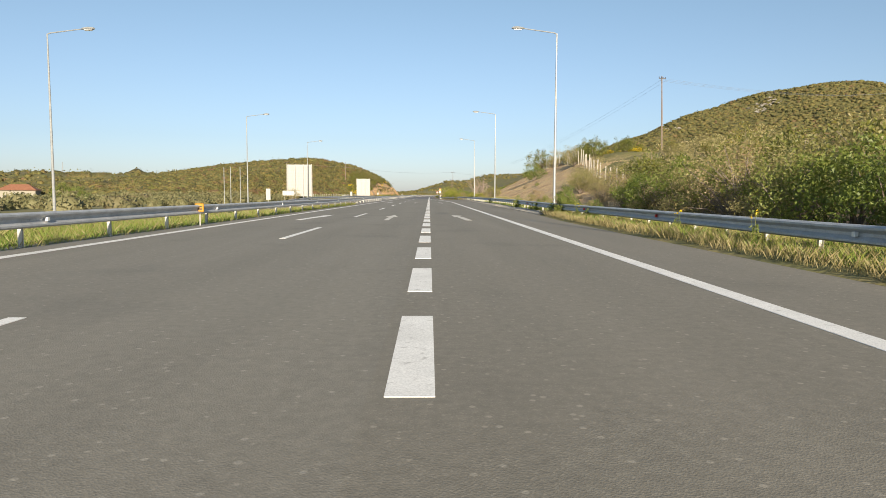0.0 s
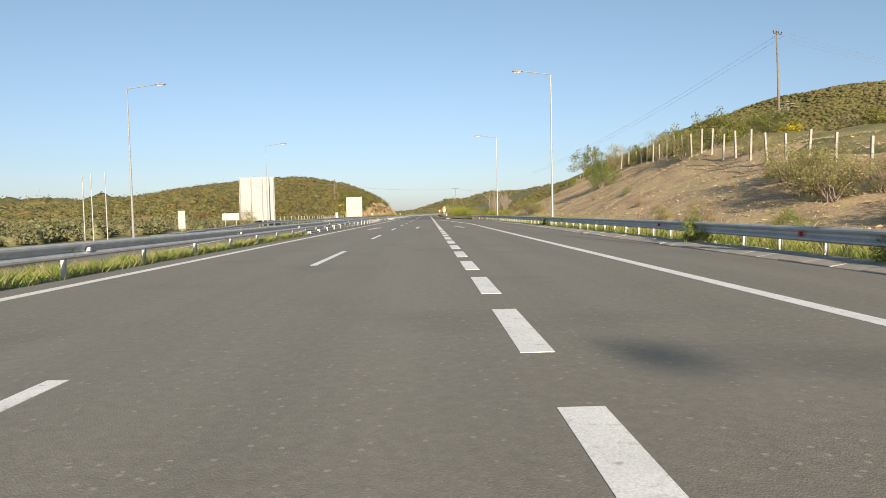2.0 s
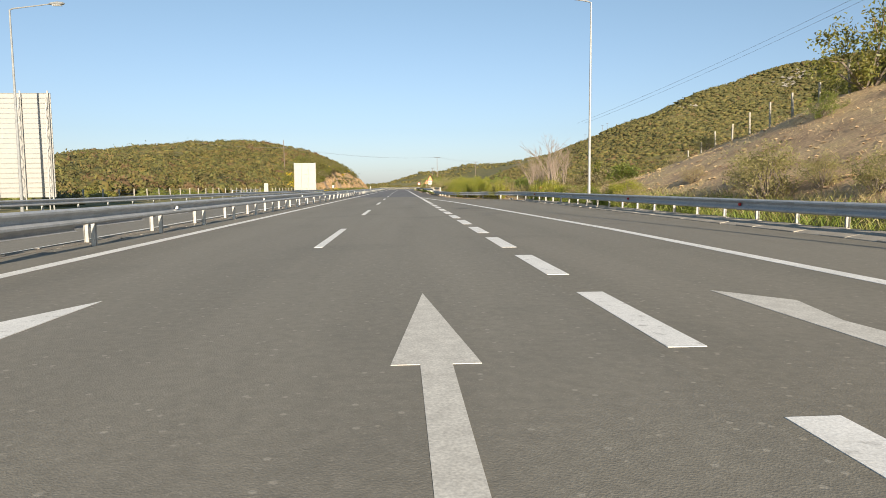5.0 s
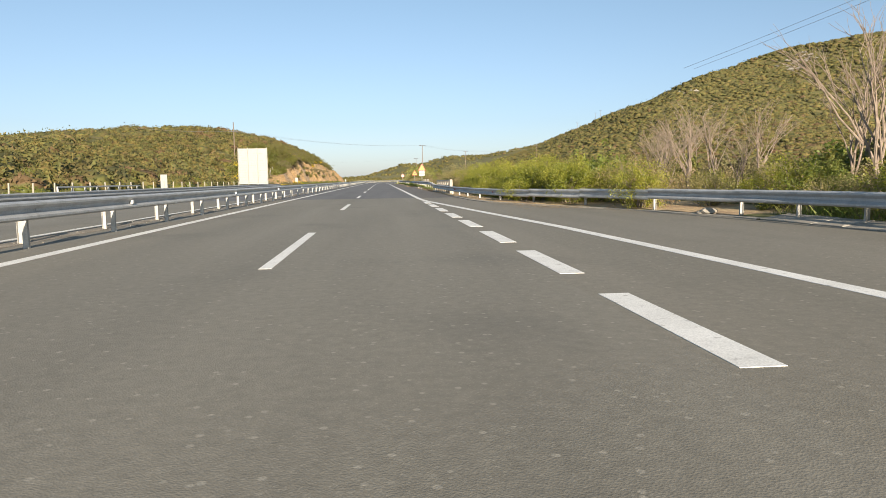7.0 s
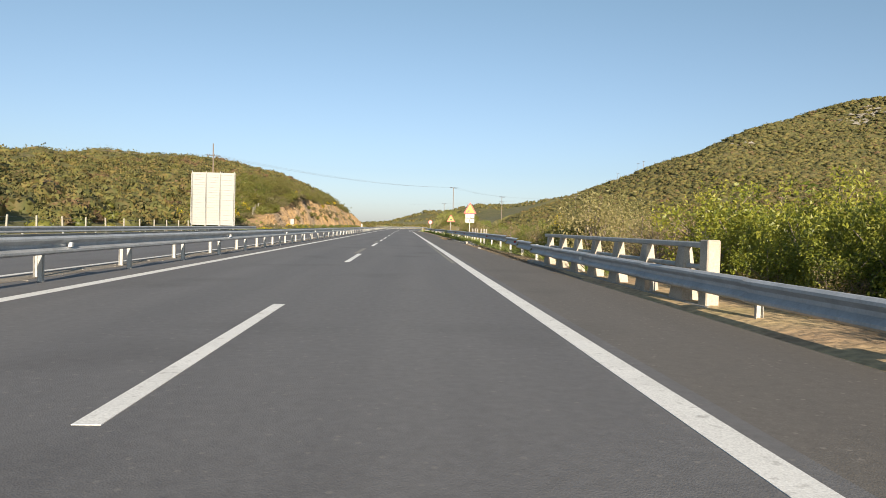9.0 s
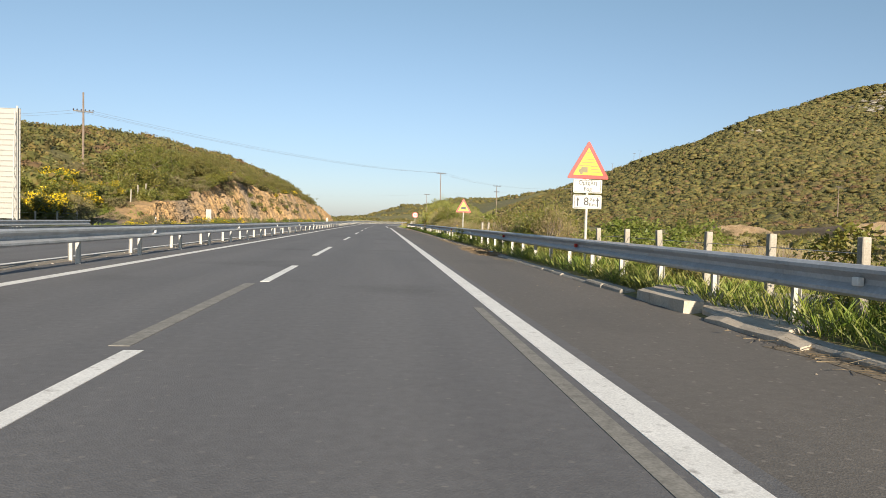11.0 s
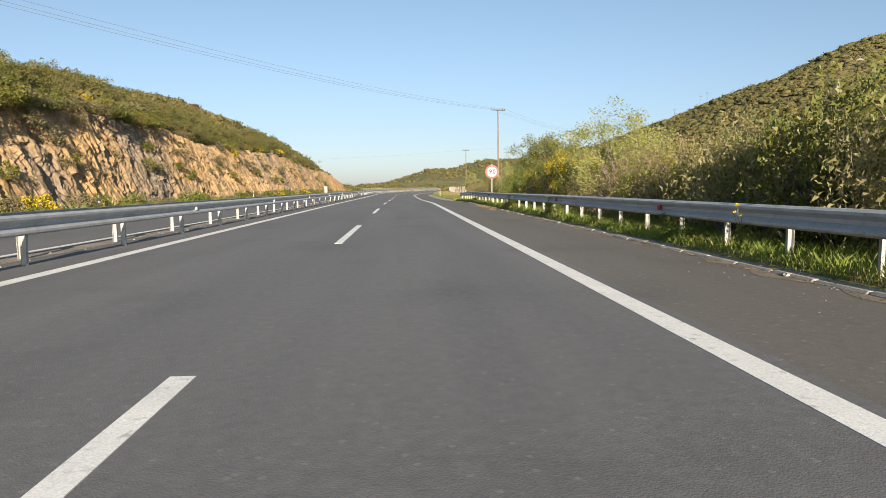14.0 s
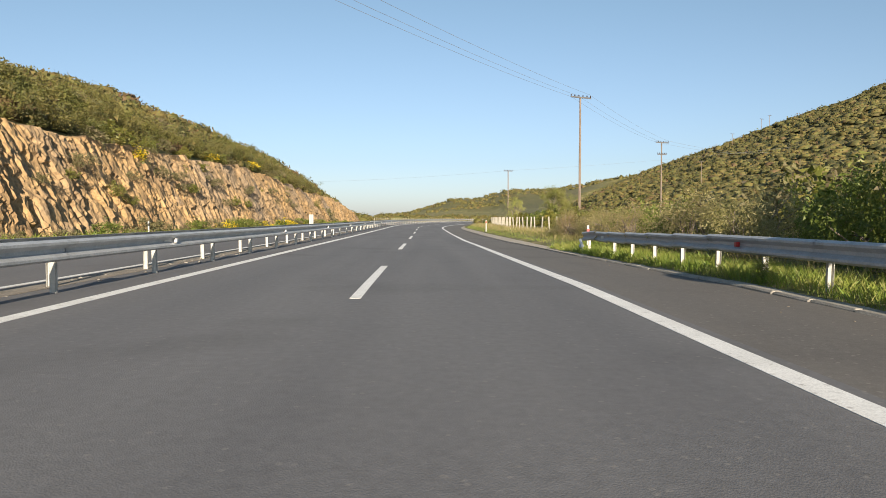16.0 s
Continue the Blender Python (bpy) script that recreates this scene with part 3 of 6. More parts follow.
def line(x, ys, w, mat, label):
    xs = x if callable(x) else (lambda y: np.full(np.shape(y), x))
    return ribbon("edge_line", lambda y: xs(y) - w / 2, lambda y: xs(y) + w / 2, ys, 0.005, mat, label, "road marking", skirt=0.012)


line(-7.72, np.arange(-80, 780, 2.0), 0.26, M_PAINT, "solid white left edge line of the carriageway")
TAPER = [(-80, 3.72), (105, 3.72), (112, 3.66), (131, 2.8), (139, 2.4), (148, 1.9), (157, 1.1), (164, 0.52), (169, 0.1), (173, 0.0), (190, 0.0), (205, 0.03), (780, 0.03)]
line(lambda y: itp(y, TAPER), np.arange(-80, 780, 2.0), 0.26, M_PAINT, "solid white right edge line running in from the merging lane")
line(lambda y: med_edge(y) - 0.28, np.arange(-80, 780, 3.0), 0.16, M_PAINT, "solid white edge line beside the median")
line(lambda y: med_edge(y) - 7.9, np.arange(-80, 780, 3.0), 0.16, M_PAINT, "solid white outer edge line of the opposite carriageway")
line(-0.24, np.arange(196, 226, 4.0), 0.13, M_GHOST, "faint grey trace of an old edge line")


def dash(x, y0, y1, w):
    return [(x - w / 2, y0), (x + w / 2, y0), (x + w / 2, y1), (x - w / 2, y1)]


LANE = [18.12 + 17.86 * k for k in range(-4, 6)]
lane_dashes = [(y, y + 6.2) for y in LANE] + [(123.6 + 17.86 * k, 129.8 + 17.86 * k) for k in range(0, 4)]
lane_dashes += [(195.5, 202), (213.6, 220.6), (227.4, 232.0)] + [(237.12 + 18.2 * k, 244.5 + 18.2 * k) for k in range(0, 27)]
for y0, y1 in lane_dashes:
    cuts = np.linspace(y0, y1, 7 if y1 > 328 else 2)
    mark("lane_dash", [dash(-3.785, a, b, 0.17) for a, b in zip(cuts, cuts[1:])], M_PAINT, "white lane dash on the asphalt", group="lane dashes")
mark("lane_dash", [dash(-3.98, 220.8, 227.0, 0.19), dash(-3.98, 202.5, 209, 0.19)], M_GHOST, "faint grey trace of old lane dashes")
for k in range(-6, 38):
    y0 = float(np.interp(k, [-6, 0, 18, 29, 37], [-17.7, 8.21, 85.94, 132.1, 164.9]))
    mark("merge_dash", [dash(0.0, y0, y0 + 2.65, 0.3)], M_PAINT, "broad short white dash of the merging lane", group="merging lane dashes")
for y0 in range(-60, 640, 18):
    mark("lane_dash", [dash(-13.85 + float(med_edge(y0)) + 9.75, y0, y0 + 6.2, 0.16)], M_PAINT, "white lane dash on the opposite carriageway", z=0.002, group="far lane dashes")


def arrow(x, y, lean, mat, label):
    """A lane arrow 7.7 m long; lean: 0 straight on, -1 veering left, 1 veering right."""
    if lean == 0:
        out = [(-0.11, 0), (0.11, 0), (0.11, 4.8), (0.31, 4.8), (0, 7.9), (-0.31, 4.8), (-0.11, 4.8)]
    else:
        out = [(-0.05, 0), (0.23, 0), (0.07, 4.0), (-0.10, 5.95), (0.10, 7.0), (-0.47, 7.75), (-0.41, 4.26), (-0.26, 4.93), (-0.24, 3.9)]
        out = out if lean < 0 else [(-0.23, 0), (0.05, 0), (0.26, 3.9), (0.43, 4.6), (0.47, 7.75), (0.02, 6.6), (0.0, 5.4), (-0.07, 4.0)]
    return mark("lane_arrow", [[(x + a, y + b) for a, b in out]], mat, label, group="lane arrows")


for y in (31.4, 93.4):
    arrow(-1.88, y, 0, M_PAINT_WORN, "worn white straight-on lane arrow on the asphalt")
    arrow(-5.8, y, 1, M_PAINT, "white deflecting lane arrow on the asphalt")
    arrow(1.85, y, -1, M_PAINT_WORN, "worn white merge-left lane arrow on the asphalt")


# ---- crash barriers ----
def wbeam(length):
    """A W-profile beam lying along +y, its face towards +x, thin sheet with depth."""
    prof = [(0.0, 0.155), (0.035, 0.15), (0.083, 0.12), (0.083, 0.085), (0.0, 0.025), (0.0, -0.025), (0.083, -0.085), (0.083, -0.12), (0.035, -0.15), (0.0, -0.155)]
    prof = [(x, z * 1.1) for x, z in prof]
    loop = prof + [(x - 0.005, z * 0.985) for x, z in prof[::-1]]
    bm = bmesh.new()
    a = [bm.verts.new((x, 0, z)) for x, z in loop]
    b = [bm.verts.new((x, length, z)) for x, z in loop]
    n = len(loop)
    for i in range(n):
        bm.faces.new((a[i], a[(i + 1) % n], b[(i + 1) % n], b[i]))
    return bm_mesh("beam", bm, M_GALV)


def post_mesh(h):
    bm = bmesh.new()
    box(bm, -0.05, -0.03, -0.35, 0.05, -0.024, h)
    box(bm, -0.05, -0.03, -0.35, -0.044, 0.03, h)
    box(bm, 0.044, -0.03, -0.35, 0.05, 0.03, h)
    return bm_mesh("post", bm, M_POST)


def block_mesh():
    bm = bmesh.new()
    box(bm, 0.0, -0.05, -0.07, 0.14, 0.05, 0.07, 0.008)
    return bm_mesh("spacer", bm, M_POST)


def reflector_mesh(mat):
    bm = bmesh.new()
    box(bm, 0.0, -0.045, -0.045, 0.075, 0.045, 0.045, 0.008)
    return bm_mesh("reflector", bm, mat)


POST, BLOCK, REF_R, REF_W = post_mesh(0.7), block_mesh(), reflector_mesh(M_RED), reflector_mesh(M_REFLECT)


def barrier(path, y0, y1, step, side, label, base=0.0, ref=None, dip=None):
    """A crash barrier along x = path(y); side +1 faces +x."""
    root = tagged(new("crash_barrier"), label, "crash barrier", "motorway crash barriers")
    pts = [(float(path(y) + bend(y)), float(y)) for y in np.arange(y0, y1 + 0.1, step)]
    meshes = {}
    for i, ((xa, ya), (xb, yb)) in enumerate(zip(pts, pts[1:])):
        L = round(math.hypot(xb - xa, yb - ya) + 0.04, 2)
        if L not in meshes:
            meshes[L] = wbeam(L)
        turn = math.degrees(math.atan2(-(xb - xa), yb - ya))
        low = base if dip is None else float(itp(ya, dip))
        if ya > 300:
            low += float(lie(xa - bend(ya), ya))
        zc = low + 0.6
        if side > 0:
            child("beam", meshes[L], root, pose(xa, ya, zc, 0, 0, turn))
        else:
            child("beam", meshes[L], root, pose(xb, yb, zc, 0, 0, turn + 180))
        px = xa - side * 0.19
        g = low
        child("post", POST, root, pose(px, ya, g + random.uniform(-0.01, 0.01), random.uniform(-1, 1), random.uniform(-1, 1), 0 if side > 0 else 180))
        child("spacer", BLOCK, root, pose(px + side * 0.045, ya, zc + 0.02, 0, 0, 0 if side > 0 else 180))
        if ref and i % ref[1] == ref[2]:
            child("reflector", ref[0] if (i // ref[1]) % 3 or ref[0] is not REF_R else REF_W, root, pose(xa + side * 0.02, ya + 0.6, zc, 0, 0, 0 if side > 0 else 180), "small reflector block on the beam")
    return root


MEDIAN_RISE = [(-30, 0.0), (60, 0.0), (120, 0.09), (700, 0.09)]
barrier(lambda y: -8.48, -26.0, 600, 4.08, 1, "galvanised steel crash barrier along the median edge", dip=MEDIAN_RISE, ref=(REF_W, 3, 1))
barrier(lambda y: med_edge(y) + 0.28 if y < 78 else -9.46, -25.0, 600, 4.08, -1, "galvanised steel crash barrier facing the opposite carriageway", dip=[(-30, -1.0), (62, -1.0), (100, -0.25), (124, 0.09), (700, 0.09)])
barrier(lambda y: opp_edge(y) - 0.3, -24.0, 262, 4.08, 1, "grey steel crash barrier on the far verge", dip=[(-30, -1.1), (62, -1.1), (122, -0.05), (700, -0.05)])
RIGHT = [(-60, 7.35), (40, 7.45), (75, 8.15), (100, 8.3), (136, 8.2), (147, 7.9), (153, 6.9), (158, 5.5), (163, 4.1), (167, 3.35), (171, 2.98), (176, 2.84), (184, 2.78), (197, 2.78), (204, 3.05), (212, 3.2), (340, 3.3), (346, 3.65)]
barrier(lambda y: itp(y, RIGHT), -24.0, 150.3, 2.05, -1, "weathered steel crash barrier beside the merging lane", base=0.0, ref=(REF_R, 5, 2), dip=[(-24, -0.07), (40, -0.07), (62, 0.0), (150, -0.02)])
VERGE = [(150, -0.03), (156, -0.08), (162, -0.14), (178, -0.15), (194, -0.1), (206, 0.12), (300, 0.14), (315, 0.1), (345, 0.1)]
barrier(lambda y: itp(y, RIGHT), 150.25, 218.3, 4.0, -1, "weathered steel crash barrier curving in along the taper", ref=(REF_R, 3, 1), dip=VERGE)
barrier(lambda y: itp(y, RIGHT), 218.25, 342.5, 2.0, -1, "weathered steel crash barrier with red reflectors on the verge", ref=(REF_R, 5, 1), dip=VERGE)


def barrier_end():
    """The beam's end, turned down into the ground."""
    root = tagged(new("crash_barrier"), "down-turned end piece of the steel crash barrier", "crash barrier", "motorway crash barriers")
    me = wbeam(1.95)
    child("beam", me, root, pose(3.36, 344.0, 0.5, 2.5, 0, 180))
    child("beam", wbeam(1.7), root, pose(3.62, 345.6, 0.2, -9, 0, 171))
    child("post", POST, root, pose(3.56, 343.9, -0.18))
    return root


barrier_end()


def marker_plate(x, y, z, label):
    bm = bmesh.new()
    box(bm, -0.16, -0.02, -0.16, 0.16, 0.02, 0.16, 0.02)
    root = tagged(new("marker_plate", bm_mesh("marker_plate", bm, M_ORANGE)), label, "road marker")
    root.matrix_basis = pose(x, y, z)
    part("bar", plate(bmesh.new(), [(-0.1, 0.03), (0.1, 0.03), (0.1, 0.07), (-0.1, 0.07)], 0.004, -0.025), M_BLACK, root)
    part("bar", plate(bmesh.new(), [(-0.1, -0.07), (0.1, -0.07), (0.1, -0.02), (-0.1, -0.02)], 0.004, -0.025), M_BLACK, root)
    bm = bmesh.new()
    tube(bm, [(0, 0.045, -z - 0.2), (0, 0.045, 0.1)], [0.025, 0.025])
    part("post", bm, M_POST, root)
    return root


marker_plate(-8.42, 25.5, 0.66, "orange marker plate on the median crash barrier")
marker_plate(8.75, 146.2, 1.0, "orange marker plate behind the crash barrier")


# ---- gutter, kerb, culvert head ----
bm = bmesh.new()
box(bm, -0.4, -0.495, -0.12, 0.4, 0.495, 0.0, 0.012)
slab = bm_mesh("slab", bm, M_CONC)
gutter = tagged(new("gutter"), "row of tilted concrete gutter slabs along the asphalt edge", "gutter", kind="structure")
for k in range(108):
    y = 41.5 + k * 1.0
    veer = math.degrees(math.atan2(float(edge(y - 0.5) - edge(y + 0.5)), 1.0))
    child("slab", slab, gutter, pose(float(edge(y)) + 0.42, y, 0.085 + random.uniform(-0.008, 0.008), random.uniform(-0.6, 0.6), -9 + random.uniform(-2, 2), veer + random.uniform(-1, 1)))
box_k = bmesh.new()
box(box_k, -0.15, -0.5, -0.2, 0.15, 0.5, 0.1, 0.03)
kerb_me = bm_mesh("kerb_stone", box_k, M_CONC)
kerb = tagged(new("kerb"), "rough weathered concrete kerb at the edge of the asphalt", "kerb", kind="structure")
for k in range(150):
    y = 196.0 + k * 1.0
    if 221.3 < y < 226.3 or 198 < y < 219:
        continue
    child("kerb_stone", kerb_me, kerb, pose(2.88 + random.uniform(-0.03, 0.03), y, float(lie(2.88, y)) + (-0.055 if y > 228 else -0.02) + random.uniform(-0.015, 0.01), random.uniform(-0.6, 0.6), random.uniform(-2, 2), random.uniform(-0.8, 0.8)))


def culvert():
    """A concrete drain apron between kerb and barrier: a smooth sloping slab, a raised lip round the inlet and a broken front edge."""
    root = tagged(new("drain_head"), "worn pale concrete drain apron with a raised lip beside the kerb", "drain")

    def cast(name, outline, low, high, rough):
        """A slab whose top climbs from its road side to its back."""
        x0, x1 = min(p[0] for p in outline), max(p[0] for p in outline)
        bm = bmesh.new()
        top = [bm.verts.new((x, y, low + (high - low) * (x - x0) / (x1 - x0))) for x, y in outline]
        bot = [bm.verts.new((x, y, -0.3)) for x, y in outline]
        bm.faces.new(top)
        bm.faces.new(bot[::-1])
        for i in range(len(top)):
            bm.faces.new((top[i], bot[i], bot[(i + 1) % len(top)], top[(i + 1) % len(top)]))
        bmesh.ops.subdivide_edges(bm, edges=bm.edges[:], cuts=4, use_grid_fill=True)
        for v in bm.verts:
            v.co += Vector((noise.noise(v.co * 3.1), noise.noise(v.co * 3.3 + Vector((5, 0, 0))), noise.noise(v.co * 2.4 + Vector((0, 7, 0))))) * rough
        part(name, bm, M_DRAIN, root)

    cast("slab", [(2.72, 221.7), (4.6, 222.0), (4.7, 224.0), (3.5, 225.3), (2.9, 223.6)], 0.05, 0.3, 0.02)
    cast("lip", [(2.66, 223.75), (2.95, 223.7), (3.5, 225.35), (3.3, 226.0), (2.7, 225.6)], 0.16, 0.24, 0.05)
    cast("front_edge", [(2.6, 220.9), (2.85, 221.0), (2.82, 223.2), (2.62, 223.0)], 0.05, 0.09, 0.04)
    return root


culvert()


# ---- street lamps ----
def street_lamp(h, arm):
    root = tagged(new("street_lamp"), "tall grey steel street lamp with a single arm", "street lamp", "motorway lamps")
    part("base_plate", box(bmesh.new(), -0.2, -0.2, -0.3, 0.2, 0.2, 0.12, 0.02), M_CONC, root)
    bm = bmesh.new()
    tube(bm, [(0, 0, 0.1), (0, 0, 1.2), (0, 0, h)], [0.1, 0.09, 0.045], 10)
    part("pole", bm, M_LAMP, root)
    bm = bmesh.new()
    tube(bm, [(0, 0, h - 0.25), (0, 0, h - 0.02), (-0.2, 0, h + 0.06), (-arm, 0, h + 0.32)], [0.045, 0.045, 0.04, 0.032], 8)
    part("arm", bm, M_LAMP, root)
    bm = bmesh.new()
    tube(bm, [(-arm + 0.1, 0, h + 0.30), (-arm - 0.05, 0, h + 0.33), (-arm - 0.4, 0, h + 0.37), (-arm - 0.68, 0, h + 0.36), (-arm - 0.78, 0, h + 0.34)], [0.04, 0.12, 0.17, 0.13, 0.03], 10)
    for v in bm.verts:
        v.co.z = h + 0.34 + (v.co.z - h - 0.34) * 0.6
    part("head", bm, M_LAMP, root, "white lamp head")
    part("lens", box(bmesh.new(), -arm - 0.62, -0.1, h + 0.225, -arm - 0.12, 0.1, h + 0.26, 0.01), M_LENS, root)
    return root


lamp = street_lamp(11.45, 2.2)
lamp.matrix_basis = pose(8.43, 45.4, 0.25)
for x, y, t in ((8.68, 89.5, 0), (8.86, 133.1, 0), (8.5, 1.0, 0), (-23.9, 44.2, 180), (-23.6, 89.8, 180), (-23.6, 133.8, 180), (-24.0, -1.5, 180)):
    copy_thing(lamp, pose(x, y, 0.15 if x > 0 else -0.3, 0, 0, t))


# ---- sign boards seen from behind ----
def sign_board(x0, x1, y, z0, z1, nposts, label):
    root = tagged(new("sign_board"), label, "road sign", "large sign boards")
    root.matrix_basis = pose((x0 + x1) / 2, y, 0)
    w = (x1 - x0) / 2
    n = max(3, round((z1 - z0) / 0.3))
    for k in range(n):
        a, b = z0 + (z1 - z0) * k / n, z0 + (z1 - z0) * (k + 1) / n
        bm = bmesh.new()
        box(bm, -w, 0, a + 0.006, w, 0.03, b - 0.006)
        box(bm, -w, -0.03, b - 0.03, w, 0, b - 0.006)
        box(bm, -w, -0.03, a + 0.006, w, 0, a + 0.03)
        part("panel", bm, M_BOARD, root)
    for k in range(nposts):
        px = -w + 2 * w * (k + (0.5 if nposts < 4 else 0.02 * (nposts - 1))) / (nposts if nposts < 4 else nposts - 1 + 0.04 * (nposts - 1))
        bm = bmesh.new()
        tube(bm, [(px, -0.14, -0.5), (px, -0.14, z1 + 0.12)], [0.05, 0.05], 6)
        tube(bm, [(px, -0.62, -0.5), (px, -0.40, z1 - 0.2)], [0.035, 0.035], 6)
        zz = 0.4
        s = 1
        while zz < z1 - 0.7:
            f = lambda q: -0.62 + 0.22 * (q + 0.5) / (z1 + 0.3)
            tube(bm, [(px, -0.14 if s > 0 else f(zz), zz), (px, f(zz + 0.6) if s > 0 else -0.14, zz + 0.6)], [0.018, 0.018], 4)
            s, zz = -s, zz + 0.6
        part("lattice_post", bm, M_POST, root)
    return root


sign_board(-28.3, -23.25, 137.0, 0.75, 7.05, 4, "back of a large white ribbed aluminium board on lattice posts")
sign_board(-27.0, -21.95, 255.0, 0.75, 6.95, 4, "back of a large white ribbed aluminium board on lattice posts")


def small_panel(x, y, w, z0, z1, label, legs=1, strokes=0):
    root = tagged(new("roadside_sign"), label, "road sign")
    root.matrix_basis = pose(x, y, 0, 0, 0, random.uniform(-3, 3))
    part("plate", plate(bmesh.new(), rounded([(-w / 2, z0), (w / 2, z0), (w / 2, z1), (-w / 2, z1)], 0.05), 0.03), M_BOARD, root)
    for k in range(legs):
        lx = 0 if legs == 1 else (-w * 0.3 + k * w * 0.6)
        bm = bmesh.new()
        tube(bm, [(lx, -0.035, -0.5), (lx + (0.12 if legs > 1 and k else 0), -0.035, z1 - 0.05)], [0.03, 0.03], 6)
        part("leg", bm, M_POST, root)
    for k in range(strokes):
        a = -w * 0.3 + k * w * 0.2
        part("bar", plate(bmesh.new(), [(a, z0 + 0.15), (a + w * 0.12, z0 + 0.15), (a + w * 0.12, z1 - 0.16), (a, z1 - 0.16)], 0.004, -0.006), M_POST, root)
    return root


small_panel(-23.0, 98.5, 0.62, 0.35, 1.95, "small white upright panel beside the far verge")
small_panel(-22.6, 199.0, 0.62, 0.4, 1.95, "small white upright panel beside the far verge")
small_panel(-22.4, 299.2, 0.62, 0.4, 2.0, "small white upright panel before the rock cutting")
small_panel(-23.85, 116.6, 1.95, 0.95, 1.75, "white direction panel with grey scrawled bars on two legs", 2, 4)
small_panel(-6.2 - 9.5, 396, 0.5, 0.3, 1.6, "small white panel far along the verge")
for x, y in ((-25.7, 86.6), (-24.6, 85.6), (-23.1, 84.5)):
    bm = bmesh.new()
    tube(bm, [(0, 0, -0.3), (0, 0, 4.5)], [0.045, 0.04], 8)
    ob = tagged(new("bare_mast", bm_mesh("bare_mast", bm, M_LAMP)), "slim bare white mast in the grass", "mast", "bare masts")
    ob.matrix_basis = pose(x, y, 0)


# ---- traffic signs ----
def sign_post(parent, h, y=0.05):
    bm = bmesh.new()
    tube(bm, [(0, y, -0.5), (0, y, h)], [0.038, 0.038], 10)
    part("post", bm, M_POST, parent, "galvanised tube post")


def triangle_plates(root, zb, side):
    hgt = side * 0.866
    out = [(-side / 2, zb), (side / 2, zb), (0, zb + hgt)]
    part("rim", plate(bmesh.new(), rounded(out, 0.07), 0.02), M_RED, root, "red triangular rim")
    k = 0.72
    c = zb + hgt / 3
    inner = [(x * k, c + (z - c) * k) for x, z in out]
    part("face", plate(bmesh.new(), rounded(inner, 0.03), 0.004, -0.005), M_YELLOW, root, "yellow triangular face")
    return c


def fog_sign():
    root = tagged(new("traffic_sign"), "yellow and red triangular fog warning sign with two white plates", "traffic sign")
    root.matrix_basis = pose(3.7, 231.8, -0.06, 0, 0, 3)
    c = triangle_plates(root, 2.5, 1.15)
    sign_post(root, 3.3)
    for k in range(5):
        z = c + 0.34 - 0.085 * k
        w = 0.05 + 0.05 * k
        part("bar", plate(bmesh.new(), [(-w, z), (w, z), (w, z + 0.012), (-w, z + 0.012)], 0.002, -0.008), M_FADE, root)
    for k in range(3):
        z = c - 0.02 - 0.07 * k
        part("bar", plate(bmesh.new(), [(0.06, z), (0.27 + 0.03 * k, z), (0.27 + 0.03 * k, z + 0.012), (0.06, z + 0.012)], 0.002, -0.008), M_FADE, root)
    car = [(-0.26, c - 0.17), (-0.02, c - 0.17), (-0.02, c - 0.03), (-0.18, c - 0.02), (-0.21, c - 0.08), (-0.26, c - 0.1)]
    part("car_symbol", plate(bmesh.new(), car, 0.002, -0.008), M_FADE, root, "faded grey car symbol")
    part("wheel_symbol", plate(bmesh.new(), circle(0.045, 16, -0.19, c - 0.175), 0.002, -0.011), M_FADE, root)
    for z0, z1 in ((2.13, 2.48), (1.72, 2.08)):
        part("plate", plate(bmesh.new(), rounded([(-0.39, z0), (0.39, z0), (0.39, z1), (-0.39, z1)], 0.03), 0.02), M_WHITE, root, "white plate with black rim")
    for z0, z1 in ((2.13, 2.48), (1.72, 2.08)):
        for a in ((-0.35, z0 + 0.02, 0.35, z0 + 0.028), (-0.35, z1 - 0.028, 0.35, z1 - 0.02), (-0.35, z0 + 0.02, -0.342, z1 - 0.02), (0.342, z0 + 0.02, 0.35, z1 - 0.02)):
            part("rim_line", plate(bmesh.new(), [(a[0], a[1]), (a[2], a[1]), (a[2], a[3]), (a[0], a[3])], 0.002, -0.003), M_BLACK, root)
    lettering("lettering", "Ομίχλη", 0.15, root, 0, 2.39, -0.004, M_BLACK, "black Greek lettering")
    lettering("lettering", "Fog", 0.15, root, 0, 2.23, -0.004, M_BLACK, "black lettering")
    lettering("lettering", "8", 0.3, root, -0.03, 1.9, -0.004, M_BLACK, "large black figure")
    lettering("lettering", "Χμ", 0.13, root, 0.14, 1.965, -0.004, M_BLACK, "black Greek lettering")
    lettering("lettering", "Km", 0.13, root, 0.14, 1.83, -0.004, M_BLACK, "black lettering")
    for x in (-0.26, 0.28):
        pts = [(x - 0.015, 1.78), (x + 0.015, 1.78), (x + 0.015, 1.93), (x + 0.04, 1.93), (x, 2.03), (x - 0.04, 1.93), (x - 0.015, 1.93)]
        part("arrow_symbol", plate(bmesh.new(), pts, 0.002, -0.004), M_BLACK, root)
    return root


